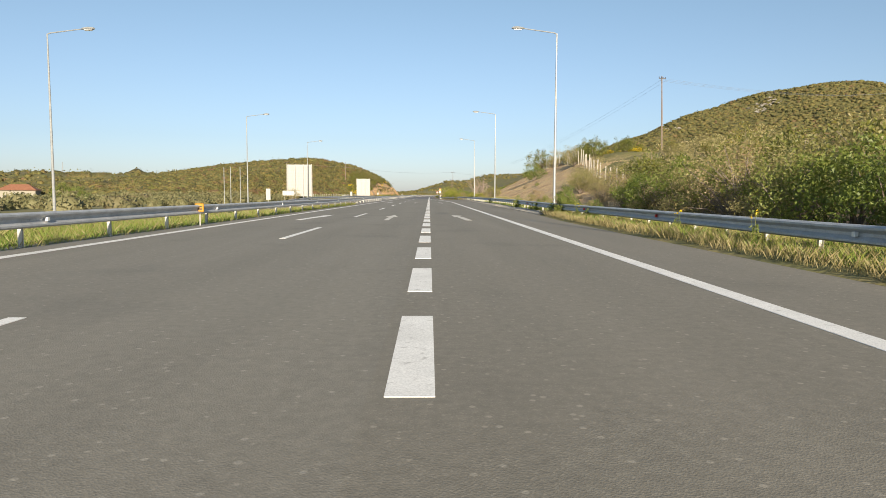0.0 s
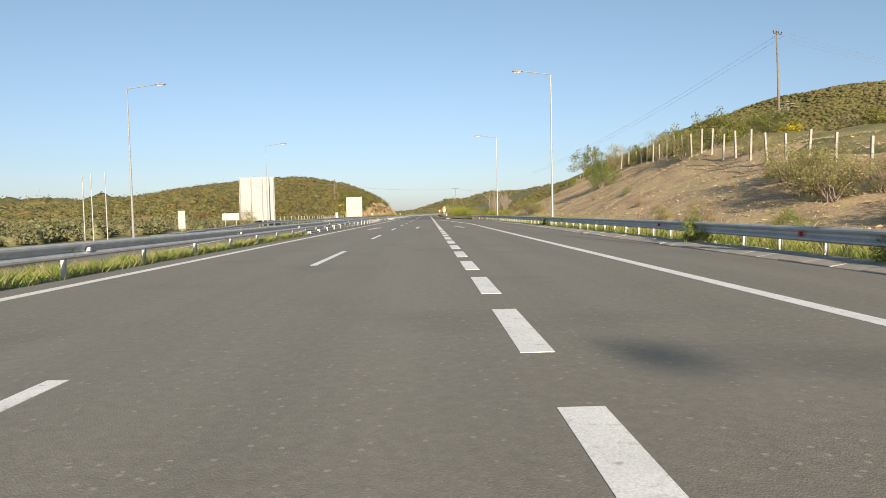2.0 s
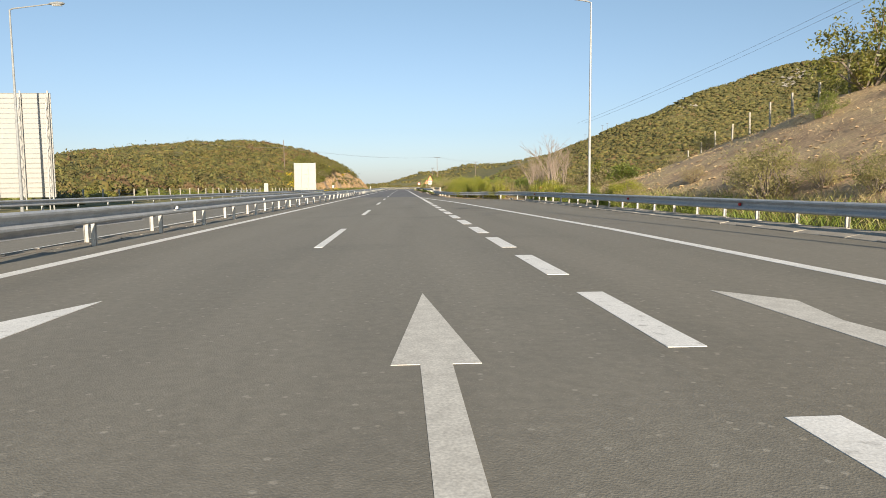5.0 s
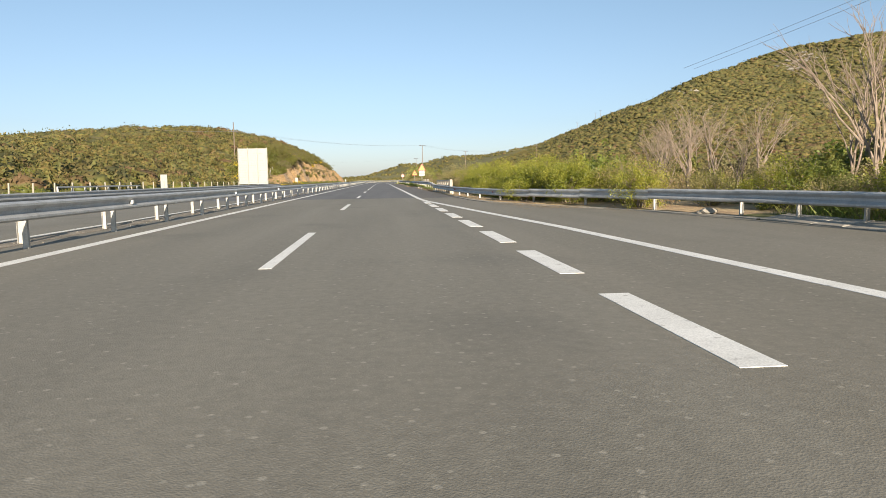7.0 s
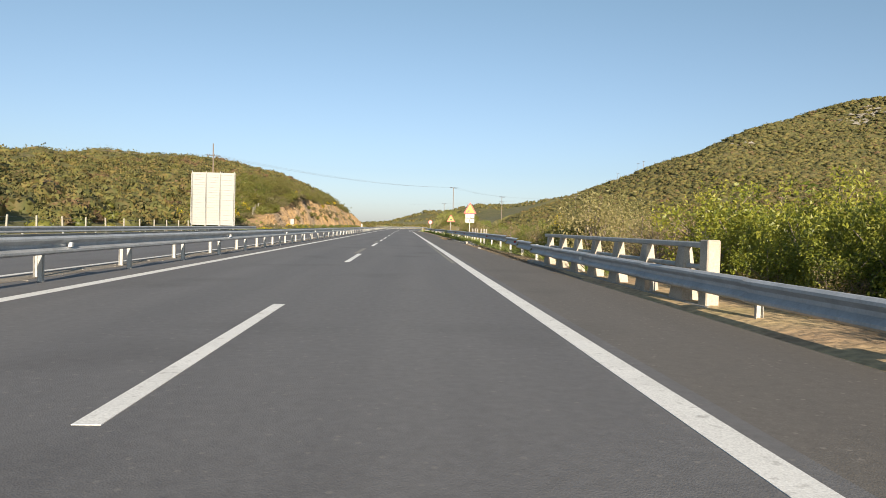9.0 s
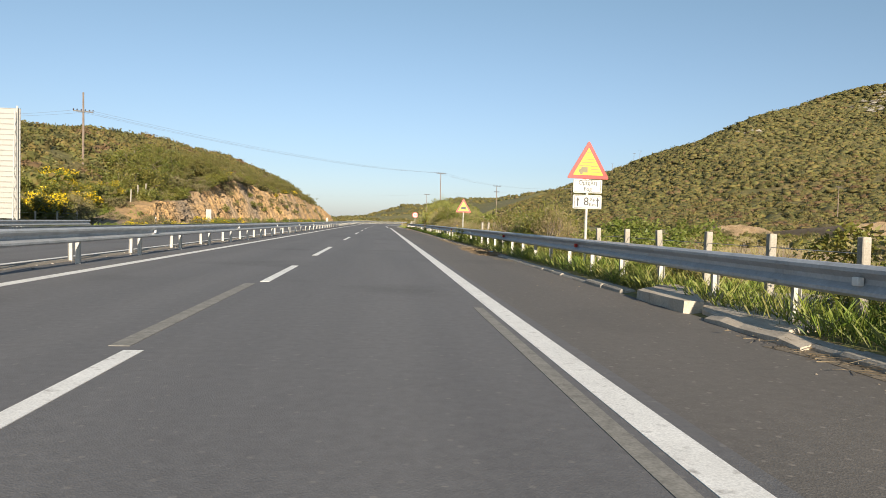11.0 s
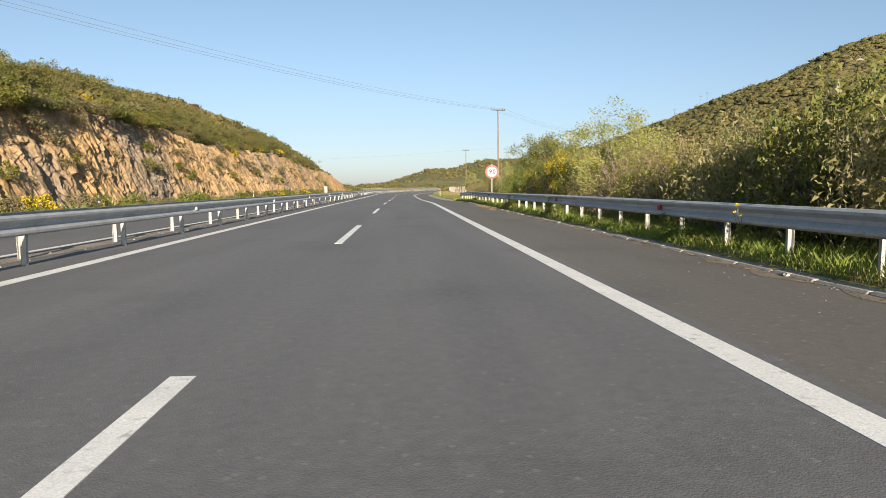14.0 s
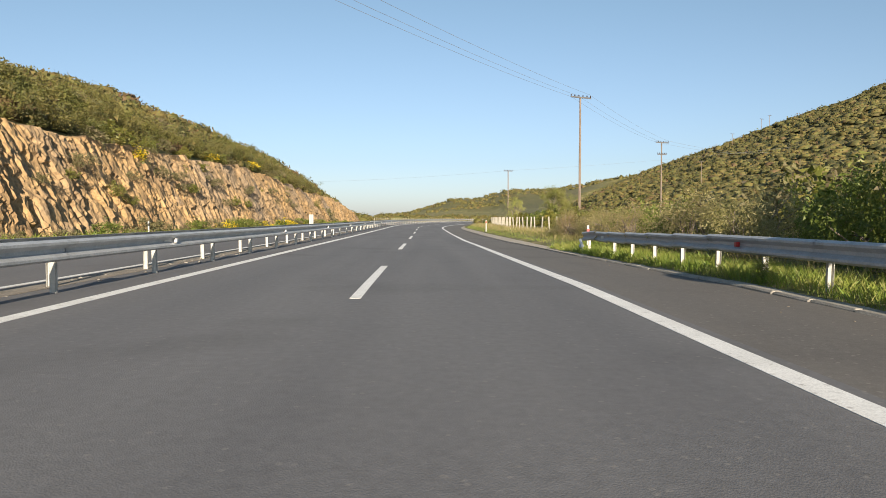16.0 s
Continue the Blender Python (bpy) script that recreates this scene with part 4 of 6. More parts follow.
def cattle_sign():
    root = tagged(new("traffic_sign"), "yellow triangular warning sign with red rim and dark block symbol", "traffic sign")
    root.matrix_basis = pose(4.15, 262.3, 0.0, 0, 0, 3)
    c = triangle_plates(root, 1.95, 1.12)
    sign_post(root, 2.8)
    part("symbol", plate(bmesh.new(), rounded([(-0.17, c - 0.10), (0.17, c - 0.10), (0.17, c + 0.08), (-0.17, c + 0.08)], 0.04), 0.002, -0.008), M_BLACK, root, "plain dark block symbol")
    for x in (-0.13, 0.1):
        part("symbol", plate(bmesh.new(), [(x, c - 0.17), (x + 0.04, c - 0.17), (x + 0.04, c - 0.10), (x, c - 0.10)], 0.002, -0.008), M_BLACK, root)
    return root


def speed_sign():
    root = tagged(new("traffic_sign"), "round white speed limit sign with a red rim", "traffic sign")
    root.matrix_basis = pose(3.8, 323.3, 0.0, 0, 0, 3)
    part("rim", plate(bmesh.new(), circle(0.46, 48, 0, 2.25), 0.02), M_RED, root, "red ring")
    part("face", plate(bmesh.new(), circle(0.345, 48, 0, 2.25), 0.004, -0.005), M_WHITE, root)
    lettering("lettering", "90", 0.43, root, 0.02, 2.25, -0.008, M_BLACK, "bold black figures", 0.012)
    sign_post(root, 2.78)
    return root


fog_sign()
cattle_sign()
speed_sign()


def delineator(x, y, red, z=0.0):
    root = tagged(new("delineator"), "white plastic roadside delineator post with a coloured band", "marker post", "delineators")
    root.matrix_basis = pose(x, y, z)
    part("post", box(bmesh.new(), -0.05, -0.03, -0.3, 0.05, 0.03, 1.0, 0.015), M_WHITE, root)
    part("band", box(bmesh.new(), -0.054, -0.034, 0.66, 0.054, 0.034, 0.84), M_RED if red else M_BLACK, root)
    return root


def steel_parapet():
    """A two-rail steel parapet on the far verge."""
    root = tagged(new("parapet"), "grey two-rail steel parapet over a culvert on the far verge", "parapet")
    root.matrix_basis = pose(-22.3, 177.0, 0)
    for k in range(8):
        bm = bmesh.new()
        box(bm, -0.06, k * 2.0 - 0.05, -0.4, 0.06, k * 2.0 + 0.05, 1.02, 0.01)
        part("post", bm, M_POST, root)
    for z in (0.62, 0.98):
        part("rail", box(bmesh.new(), 0.07, -0.3, z - 0.05, 0.15, 14.3, z + 0.05, 0.015), M_GALV, root)
    return root


steel_parapet()
delineator(4.1, 346.4, True, -0.1)
for x, y in ((-21.2, 276), (-21.2, 320), (-21.2, 364), (-21.2, 408), (3.9, 392)):
    delineator(x + float(bend(y)), y, x > 0)


# ---- culvert parapet at the end of the taper ----
def parapet():
    root = tagged(new("culvert_parapet"), "white concrete baluster parapet with a grey steel rail over a culvert", "parapet")
    root.matrix_basis = pose(3.02, 190.5, 0.0)
    part("top_rail", box(bmesh.new(), -0.05, -6.4, 0.98, 0.06, 6.2, 1.08, 0.02), M_POST, root, "grey steel top rail")
    part("middle_rail", box(bmesh.new(), -0.05, -6.4, 0.62, 0.06, 6.2, 0.7, 0.02), M_POST, root)
    part("end_post", box(bmesh.new(), -0.11, -6.75, -0.2, 0.11, -6.45, 1.12, 0.02), M_DRAIN, root, "pale concrete end post")
    for k in range(7):
        y = -5.6 + k * 1.85
        bm = bmesh.new()
        bmesh.ops.create_cube(bm, size=1)
        for v in bm.verts:
            top = v.co.z > 0
            v.co = Vector((v.co.x * (0.14 if top else 0.3), y + v.co.y * (0.26 if top else 0.62), 0.98 if top else 0.0))
        part("baluster", bm, M_DRAIN, root)
    part("footing", box(bmesh.new(), -0.2, -6.9, -0.3, 0.25, 6.4, 0.06, 0.03), M_CONC, root)
    return root


parapet()


# ---- fences ----
def fence(pts, spacing, h, label, wires=(0.35, 0.7, 1.05, 1.4), mat=None):
    """Concrete posts with thin wires along a line of plan points."""
    root = tagged(new("fence"), label, "fence")
    bm = bmesh.new()
    box(bm, -0.055, -0.055, -0.4, 0.055, 0.055, h, 0.012)
    me = bm_mesh("post", bm, mat or M_FPOST)
    places = []
    for (xa, ya), (xb, yb) in zip(pts, pts[1:]):
        n = max(1, round(math.hypot(xb - xa, yb - ya) / spacing))
        places += [(xa + (xb - xa) * k / n, ya + (yb - ya) * k / n) for k in range(n)]
    tops = []
    for x, y in places:
        z = float(land(x, y))
        child("post", me, root, pose(x, y, z, random.uniform(-3, 3), random.uniform(-3, 3), 0))
        tops.append(Vector((x, y, z)))
    for wz in wires:
        bm = bmesh.new()
        tube(bm, [t + Vector((0, 0, wz)) for t in tops], [0.006] * len(tops), 3)
        part("wire", bm, M_WIRE, root)
    return root


fence([(15.6, 52.5), (16.6, 66), (19.5, 87.5), (21.5, 110), (21.0, 128), (22, 150)], 2.6, 1.75, "concrete post and wire fence on the bank")
fence([(22, 150), (24, 175)], 4.5, 1.7, "concrete post and wire fence on the bank")
fence([(4.0, 221.9), (4.0, 233.5)], 1.93, 1.1, "short concrete fence posts close behind the barrier", (0.5, 0.9), M_CONC)
fence([(4.35, 250.3), (4.35, 256.5)], 2.1, 1.2, "short concrete fence posts in the brambles", (0.5,), M_CONC)
fence([(8.8, 367), (6.8, 377), (6.3, 390), (7.6, 424)], 1.75, 1.25, "pale post fence beside the motorway bend", (0.4, 0.9))
fence([(-27.5, 150), (-27.8, 182), (-27.6, 215), (-26.8, 250), (-26.4, 276)], 3.4, 1.25, "concrete post and wire fence below the hill", (0.4, 0.8, 1.1))
fence([(-26.3, 284.3), (-26.5, 287), (-26.6, 289.4), (-26.6, 292.4)], 2.6, 2.75, "tall leaning concrete posts at the start of the rock", (0.9,))
fence([(4.9, 177), (4.6, 182.5)], 2.6, 1.15, "short pale posts before the culvert parapet", ())
fence([(5.2, 189), (4.6, 183.6)], 5.4, 1.5, "tall pale concrete posts beside the hedge", ())
fence([(-14, 470), (-6, 505), (4, 535), (20, 565)], 1.7, 1.3, "pale post fence beyond the bend", (0.5, 1.0))


# ---- power lines ----
def utility_pole(x, y, z, h, arms, label, lean=0.0):
    root = tagged(new("utility_pole"), label, "utility pole", "power line poles")
    root.matrix_basis = pose(x, y, z, lean, 0, 25)
    bm = bmesh.new()
    tube(bm, [(0, 0, -0.6), (0.03, 0, h * 0.5), (0, 0, h)], [0.15, 0.125, 0.095], 9)
    part("pole", bm, M_WOOD, root)
    for dz, w in arms:
        arm = part("crossarm", box(bmesh.new(), -w / 2, -0.16, h - dz - 0.07, w / 2, -0.06, h - dz + 0.07, 0.01), M_ARM, root)
        for k in (-0.48, -0.3, -0.1, 0.1, 0.3, 0.48):
            if w < 1.6 and abs(k) == 0.3:
                continue
            bm = bmesh.new()
            tube(bm, [(k * w, -0.11, h - dz + 0.07), (k * w, -0.11, h - dz + 0.15), (k * w, -0.11, h - dz + 0.26)], [0.03, 0.075, 0.04], 7)
            part("insulator", bm, M_DARK, arm)
    return root


def wires(a, b, offs, sag, label):
    root = tagged(new("power_line"), label, "power line", "overhead wires")
    a, b = Vector(a), Vector(b)
    side = (b - a).cross(Vector((0, 0, 1))).normalized()
    for o in offs:
        pts = []
        for k in range(17):
            t = k / 16
            pts.append(a.lerp(b, t) + side * o - Vector((0, 0, sag * 4 * t * (1 - t))))
        bm = bmesh.new()
        tube(bm, pts, [0.011] * 17, 4)
        part("wire", bm, M_WIRE, root)
    return root


def gz_at(x, y):
    return float(land(x, y))


P_LEFT, P_BY, P_NEXT, P_FAR = (-36.3, 297.5), (13.4, 389.0), (33.7, 422.6), (14.8, 462)
utility_pole(*P_LEFT, gz_at(*P_LEFT), 15.1 - gz_at(*P_LEFT), [(2.2, 2.1)], "weathered timber utility pole with a crossarm on the hillside")
utility_pole(*P_BY, gz_at(*P_BY), 13.75 - gz_at(*P_BY), [(0.05, 2.6)], "brown timber utility pole with a six-insulator crossarm")
utility_pole(*P_NEXT, gz_at(*P_NEXT), 12.9 - gz_at(*P_NEXT), [(0.1, 2.6), (1.9, 1.8)], "timber utility pole with two crossarms")
utility_pole(*P_FAR, gz_at(*P_FAR), 11.2 - gz_at(*P_FAR), [(0.1, 2.0)], "grey timber utility pole far along the road")
utility_pole(38.4, 112.5, gz_at(38.4, 112.5), 20.7 - gz_at(38.4, 112.5), [(0.4, 1.4)], "tall brown timber utility pole above the bank", -2)
wires((-36.3, 297.5, 13.0), (13.4, 389, 13.9), (-1.0, -0.2, 1.0), 1.4, "three overhead wires crossing the motorway")
wires((13.4, 389, 13.9), (33.7, 422.6, 13.0), (-1.0, -0.2, 1.0), 0.4, "overhead wires between timber poles")
wires((33.7, 422.6, 13.0), (75, 470, 16.0), (-1.0, 1.0), 0.8, "overhead wires climbing to the hill")
wires((-36.3, 297.5, 13.0), (-78, 339, 17.8), (-0.8, 0.8), 0.6, "overhead wires along the hillside")
wires((38.4, 112.5, 20.0), (130, 190, 30.0), (-0.9, 0.0, 0.9), 1.5, "overhead wires running up the slope")
wires((38.4, 112.5, 20.0), (22, 185, 9.5), (-0.5, 0.5), 1.0, "overhead wires running down to the valley")
wires((14.8, 462, 11.2), (66, 445, 14.5), (0.0,), 0.4, "overhead wire to the hill")
wires((14.8, 462, 11.2), (-70, 520, 12.0), (0.0,), 1.2, "overhead wire across the bend")
for x, y, h in ((164.5, 655, 6.5), (150, 655, 7), (96, 560, 9), (116, 381, 9)):
    utility_pole(x, y, gz_at(x, y), h, [(0.1, 2.6)], "small timber utility pole on the hillside")
utility_pole(168.5, 655, gz_at(168.5, 655), 6.5, [(0.1, 2.6)], "small timber utility pole on the hillside")

# ---- rock cutting ----
def cutting():
    """The blasted face: buttresses, upright columns and broken ledges."""
    ys = np.concatenate([np.arange(272, 400, 0.15), np.arange(400, 541, 0.35)])
    ts = np.concatenate([np.linspace(0, 1, 44), [1.12, 1.3]])
    Y, Tt = np.meshgrid(ys, ts, indexing='ij')
    c = itp(Y, CLIFF)

    def n(a, b, k):
        return noise.noise(Vector((a, b, k)))

    def cell(a, b, k):
        return noise.cell(Vector((a, b, k)))

    def relief(y, t):
        w = y + 0.55 * n(y * 0.6, t * 4, 4.4) + 0.2 * n(y * 2.2, t * 9, 1.4)
        h = t * 7 + 0.6 * n(y * 0.5, t * 5, 8.1) + 0.25 * n(y * 1.7, t * 11, 3.3)
        split = max(0.0, 0.08 - abs(n(w * 0.5, t * 0.9, 7.7))) * 3.5
        return (0.8 * n(y * 0.2, t * 1.3, 3.1) + 0.35 * n(y * 0.7, t * 3.2, 6.6) + 0.4 * (cell(w * 0.9, h * 0.42, 1.5) - 0.5) + 0.4 * (cell(w * 1.9, h * 0.8, 5.5) - 0.5)
                + 0.26 * (cell(w * 3.6, h * 1.7, 9.5) - 0.5) + 0.16 * n(w * 4.5, h * 3.0, 2.7) + 0.1 * n(y * 9.0, h * 7.0, 6.1) - split)

    col = np.array([[relief(y, t) for t in ts] for y in ys])
    rim = np.array([n(y * 0.16, 0.3, 2.2) + 0.6 * n(y * 0.6, 0.8, 9.2) for y in ys])[:, None]
    T1 = np.clip(Tt, 0, 1)
    amp = np.clip(c / 3, 0.2, 1) * np.where(Tt <= 1, 1, 0.4)
    X = -22.9 - 3.1 * T1 ** 1.15 * np.clip(c / 6, 0.35, 1.1) + col * 0.4 * amp - np.clip(Tt - 1, 0, 1) * 9
    Z = -0.3 + (c + 0.3 + 0.7 * rim * amp) * T1 + np.clip(Tt - 1, 0, 1) * 0.9
    m = Y.shape[1]
    idx = np.arange(Y.size).reshape(Y.shape)
    f = np.stack([idx[:-1, :-1], idx[1:, :-1], idx[1:, 1:], idx[:-1, 1:]], -1).reshape(-1, 4)
    me = mesh_np("rock_cutting", np.stack([X, Y, Z], -1).reshape(-1, 3), f, M_ROCK)
    tagged(new("rock_cutting", me), "ochre and grey-brown rock cutting with vertical fissures and ledges", "rock face", kind="structure")


cutting()


def soil_cut(x0, x1, y, z0, z1, back, seed, label):
    """A bare dug face at the foot of the hill with its top running back into the slope."""
    xs = np.arange(x0, x1 + 0.01, 0.6)
    ts = np.linspace(0, 1, 16)
    v = []
    for i, x in enumerate(xs):
        end = math.sin(math.pi * (i + 0.3) / (len(xs) - 0.4)) ** 0.4
        for t in ts:
            n = noise.noise(Vector((x * 0.35, t * 2.0, seed))) + 0.5 * noise.noise(Vector((x * 1.1, t * 4.0, seed + 3)))
            v.append((x, y + t * 2.6 + n * 0.9, z0 - 1 + (z1 - z0 + 1) * t * end + 0.5 * n * t))
        v.append((x, y + back, float(land(x, y + back)) - 0.3))
    m = len(ts) + 1
    idx = np.arange(len(xs) * m).reshape(len(xs), m)
    f = np.stack([idx[:-1, :-1], idx[1:, :-1], idx[1:, 1:], idx[:-1, 1:]], -1).reshape(-1, 4)
    tagged(new("soil_cutting", mesh_np("soil_cutting", v, f, M_CUT)), label, "soil bank", kind="structure")


soil_cut(60, 76, 338, 0.0, 2.3, 30, 2.0, "pale brown dug soil face at the foot of the hill")
soil_cut(86, 104, 336, 0.0, 3.6, 34, 5.0, "sandy ochre dug soil face at the foot of the hill")

# ---- plants ----
def leaves(centres, n, spread, size, up=0.35, rs=None, slim=0.5):
    """Rhombic leaves scattered round the centres: vertices and quads."""
    rs = rs or rng
    c = centres[rs.integers(0, len(centres), n)]
    d = rs.normal(size=(n, 3))
    d /= np.linalg.norm(d, axis=1)[:, None]
    p = c + d * (rs.random(n) ** 0.5 * spread)[:, None]
    u = rs.normal(size=(n, 3))
    u /= np.linalg.norm(u, axis=1)[:, None]
    w = rs.normal(size=(n, 3)) + np.array([0, 0, up])
    v = np.cross(u, w)
    v /= np.linalg.norm(v, axis=1)[:, None] + 1e-9
    s = (size * (0.6 + 0.8 * rs.random(n)))[:, None]
    verts = np.stack([p - u * s * 0.9 - v * s * slim * 0.3, p - u * s * 0.1 + v * s * slim * 1.3, p + u * s * 1.1 - v * s * slim * 0.5], 1).reshape(-1, 3)
    return verts, np.arange(3 * n).reshape(n, 3)


def twigs(bm, base, centres, r0, sides=4, bow=0.25):
    for c in centres:
        b, c = Vector(base), Vector(c)
        mid = b.lerp(c, 0.5) + Vector((random.uniform(-bow, bow), random.uniform(-bow, bow), random.uniform(0, bow)))
        tube(bm, [b + Vector((random.uniform(-.12, .12), random.uniform(-.12, .12), -0.15)), mid, c], [r0, r0 * 0.6, r0 * 0.2], sides)


def crown_points(rs, n, rx, rz, z0, hollow=0.35, flat=0.0):
    """Clump centres filling an uneven dome."""
    d = rs.normal(size=(n, 3))
    d /= np.linalg.norm(d, axis=1)[:, None]
    d[:, 2] = np.abs(d[:, 2]) if flat else d[:, 2]
    r = hollow + (1 - hollow) * rs.random(n) ** 0.5
    lump = 1 + 0.28 * np.sin(d[:, 0] * 4 + 1) * np.cos(d[:, 1] * 5) + 0.12 * rs.normal(size=n)
    p = d * (r * lump)[:, None] * np.array([rx, rx, rz])
    p[:, 2] += z0
    return p


def shrub(seed, mat, label, category="shrub", name="shrub", rx=1.0, rz=0.8, z0=0.75, clumps=46, n=2600, spread=0.3, size=0.055, stems=14, bark=None, accent=None, trunk=0.0, slim=0.5):
    """A bush or small tree about 2 rx wide: woody stems and a crown of single leaves."""
    rs = np.random.default_rng(seed)
    random.seed(seed)
    cs = crown_points(rs, clumps, rx, rz, z0)
    cs[:, 2] = np.maximum(cs[:, 2], 0.12 + trunk * 0.5)
    root = tagged(new(name), label, category)
    bm = bmesh.new()
    base = (0, 0, 0)
    if trunk:
        tube(bm, [(0, 0, -0.2), (0.04, 0.02, trunk * 0.5), (0, 0.05, trunk)], [0.06, 0.05, 0.04], 7)
        base = (0, 0.05, trunk * 0.9)
    if stems:
        twigs(bm, base, cs[rs.permutation(len(cs))[:stems]], 0.028 if not trunk else 0.016)
        part("branchwork" if not trunk else "trunk", bm, bark or M_BARK, root)
    else:
        bm.free()
    v, f = leaves(cs, n, spread, size, rs=rs, slim=slim)
    v[:, 2] = np.maximum(v[:, 2], 0.0)
    child("crown", mesh_np("crown", v, f, mat), root)
    if accent:
        top = cs[cs[:, 2] > z0 - 0.1]
        v, f = leaves(top[rs.permutation(len(top))[:9]], accent[1], spread * 0.95, size * 0.5, rs=rs)
        child("blossom", mesh_np("blossom", v, f, accent[0]), root, label=accent[2])
    return root


def bare_tree(seed, h, label, mat, spread=0.6, levels=4, r0=0.045):
    """A leafless tree: forking tapered limbs."""
    random.seed(seed)
    root = tagged(new("bare_tree"), label, "tree")
    bm = bmesh.new()

    def limb(p, d, length, r, lev):
        q = p + d * length * 0.5 + Vector((random.uniform(-.06, .06), random.uniform(-.06, .06), 0.02)) * length
        e = p + d * length
        tube(bm, [p, q, e], [r, r * 0.8, r * 0.55], 6 if lev > 2 else 4)
        if lev == 0:
            return
        for k in range(random.choice((2, 3, 3))):
            nd = (d + Vector((random.uniform(-1, 1), random.uniform(-1, 1), random.uniform(-0.25, 0.55))) * spread).normalized()
            limb(p.lerp(e, random.uniform(0.55, 1.0)), nd, length * random.uniform(0.55, 0.8), r * 0.55, lev - 1)

    for k in range(3):
        limb(Vector((random.uniform(-.1, .1), random.uniform(-.1, .1), -0.1)), Vector((random.uniform(-.25, .25), random.uniform(-.25, .25), 1)).normalized(), h * 0.42, r0, levels)
    part("trunk", bm, mat, root)
    return root


OAKS = [shrub(s, M_OAK, "dense dark green evergreen oak shrub", clumps=80, n=3400, spread=0.25, size=0.046) for s in (1, 2)]
GREENS = [shrub(s, M_GREEN, "leafy bright green hedge shrub", clumps=80, n=4600, spread=0.26, size=0.04) for s in (3, 4)]
OLIVES = [shrub(s, M_OLIVE, "grey-green thin-leaved roadside shrub", clumps=80, n=4200, spread=0.28, size=0.04, slim=0.4, stems=20) for s in (5, 6)]
DRIES = [shrub(s, M_DRY, "tangled brown bramble thicket with few leaves", clumps=90, n=3600, spread=0.3, size=0.032, stems=56) for s in (7, 8)]
PALES = [shrub(9, M_PALE, "young tree with pale yellow-green spring leaves", "tree", "tree", rx=1.0, rz=1.4, z0=1.45, clumps=150, n=10000, spread=0.2, size=0.026, stems=60, trunk=0.25)]
TREES = [shrub(10, M_TREE, "round green broadleaved roadside tree", "tree", "tree", rx=1.0, rz=1.0, z0=1.5, clumps=150, n=17000, spread=0.24, size=0.03, stems=60, trunk=0.7)]
HEDGES = [shrub(s, M_HEDGE, "dense bramble hedge shrub with bright yellow-green leaves", clumps=110, n=7200, spread=0.24, size=0.033, stems=18) for s in (13, 14)]
BROOMS = [shrub(11, M_OAK, "green broom shrub in yellow blossom", rx=1.0, rz=0.7, z0=0.7, clumps=70, n=5200, spread=0.26, size=0.036, stems=20, accent=(M_BROOM, 1700, "bright yellow blossom"))]
TUFTS = [shrub(12, M_GREEN, "tall green weed clump at the barrier", "weed", "weed_clump", rx=0.5, rz=0.55, z0=0.5, clumps=40, n=1800, spread=0.16, size=0.055, stems=0, slim=0.25)]
KINDS = {"oak": OAKS, "green": GREENS, "olive": OLIVES, "dry": DRIES, "pale": PALES, "tree": TREES, "hedge": HEDGES, "broom": BROOMS, "tuft": TUFTS}
USED = {}
HEIGHT = {k: float(np.mean([np.percentile([v.co.z for c in p.children if c.name.startswith('crown') for v in c.data.vertices], 98) for p in ps])) for k, ps in KINDS.items()}


def far_form(seed, n, size, rz=0.75, top=0):
    """Leaves of a distant bush, about 1.4 high, and blossoms on its top."""
    rs = np.random.default_rng(seed)
    cs = crown_points(rs, 55, 1.0, rz, 0.68)
    cs[:, 2] = np.maximum(cs[:, 2], 0.1)
    v, f = leaves(cs, n, 0.25, size, rs=rs)
    v[:, 2] = np.maximum(v[:, 2], 0.0)
    b = leaves(cs[cs[:, 2] > 0.55], top, 0.28, size * 0.8, rs=rs)[0] if top else np.zeros((0, 3))
    return v, b


FAR_FORMS = {"foak": [far_form(s, 1050, 0.088) for s in (31, 32, 38)], "fdry": [far_form(s, 950, 0.08, 0.65) for s in (33, 34)], "fgreen": [far_form(s, 1200, 0.08) for s in (35, 36)], "fbroom": [far_form(s, 800, 0.09, 0.65, 700) for s in (37, 39)],
             "frim": [far_form(s, 3000, 0.045) for s in (41, 42, 43)]}
FAR_SET = {k: [] for k in FAR_FORMS}


def plant(kind, x, y, h, wide=1.0, z=None):
    """Sets a plant of height h; wide: its breadth against its height."""
    if kind in FAR_SET:
        FAR_SET[kind].append((x, y, (float(land(x, y)) if z is None else z) - 0.05, h / 1.4, wide, rng.random() * 6.28))
        return None
    protos = KINDS[kind]
    i = USED.get(kind, 0)
    USED[kind] = i + 1
    s = h / HEIGHT[kind]
    m = Matrix.LocRotScale((x, y, (float(land(x, y)) if z is None else z) - 0.05), Euler((0, 0, rng.random() * 6.28)), (s * wide, s * wide, s))
    if i < len(protos):
        protos[i].matrix_basis = m
        return protos[i]
    proto = protos[i % len(protos)]
    return copy_thing(proto, m @ Matrix.Diagonal([1 / k for k in proto.scale] + [1]))


def row(kinds, n, xr, yr, hr, wide=(1.0, 1.4)):
    """Plants scattered over a stretch of verge."""
    for k in range(n):
        y = yr[0] + (yr[1] - yr[0]) * (k + rng.random()) / n
        x = rng.uniform(*xr) + float(bend(y))
        plant(kinds[rng.integers(0, len(kinds))], x, y, rng.uniform(*hr), rng.uniform(*wide))


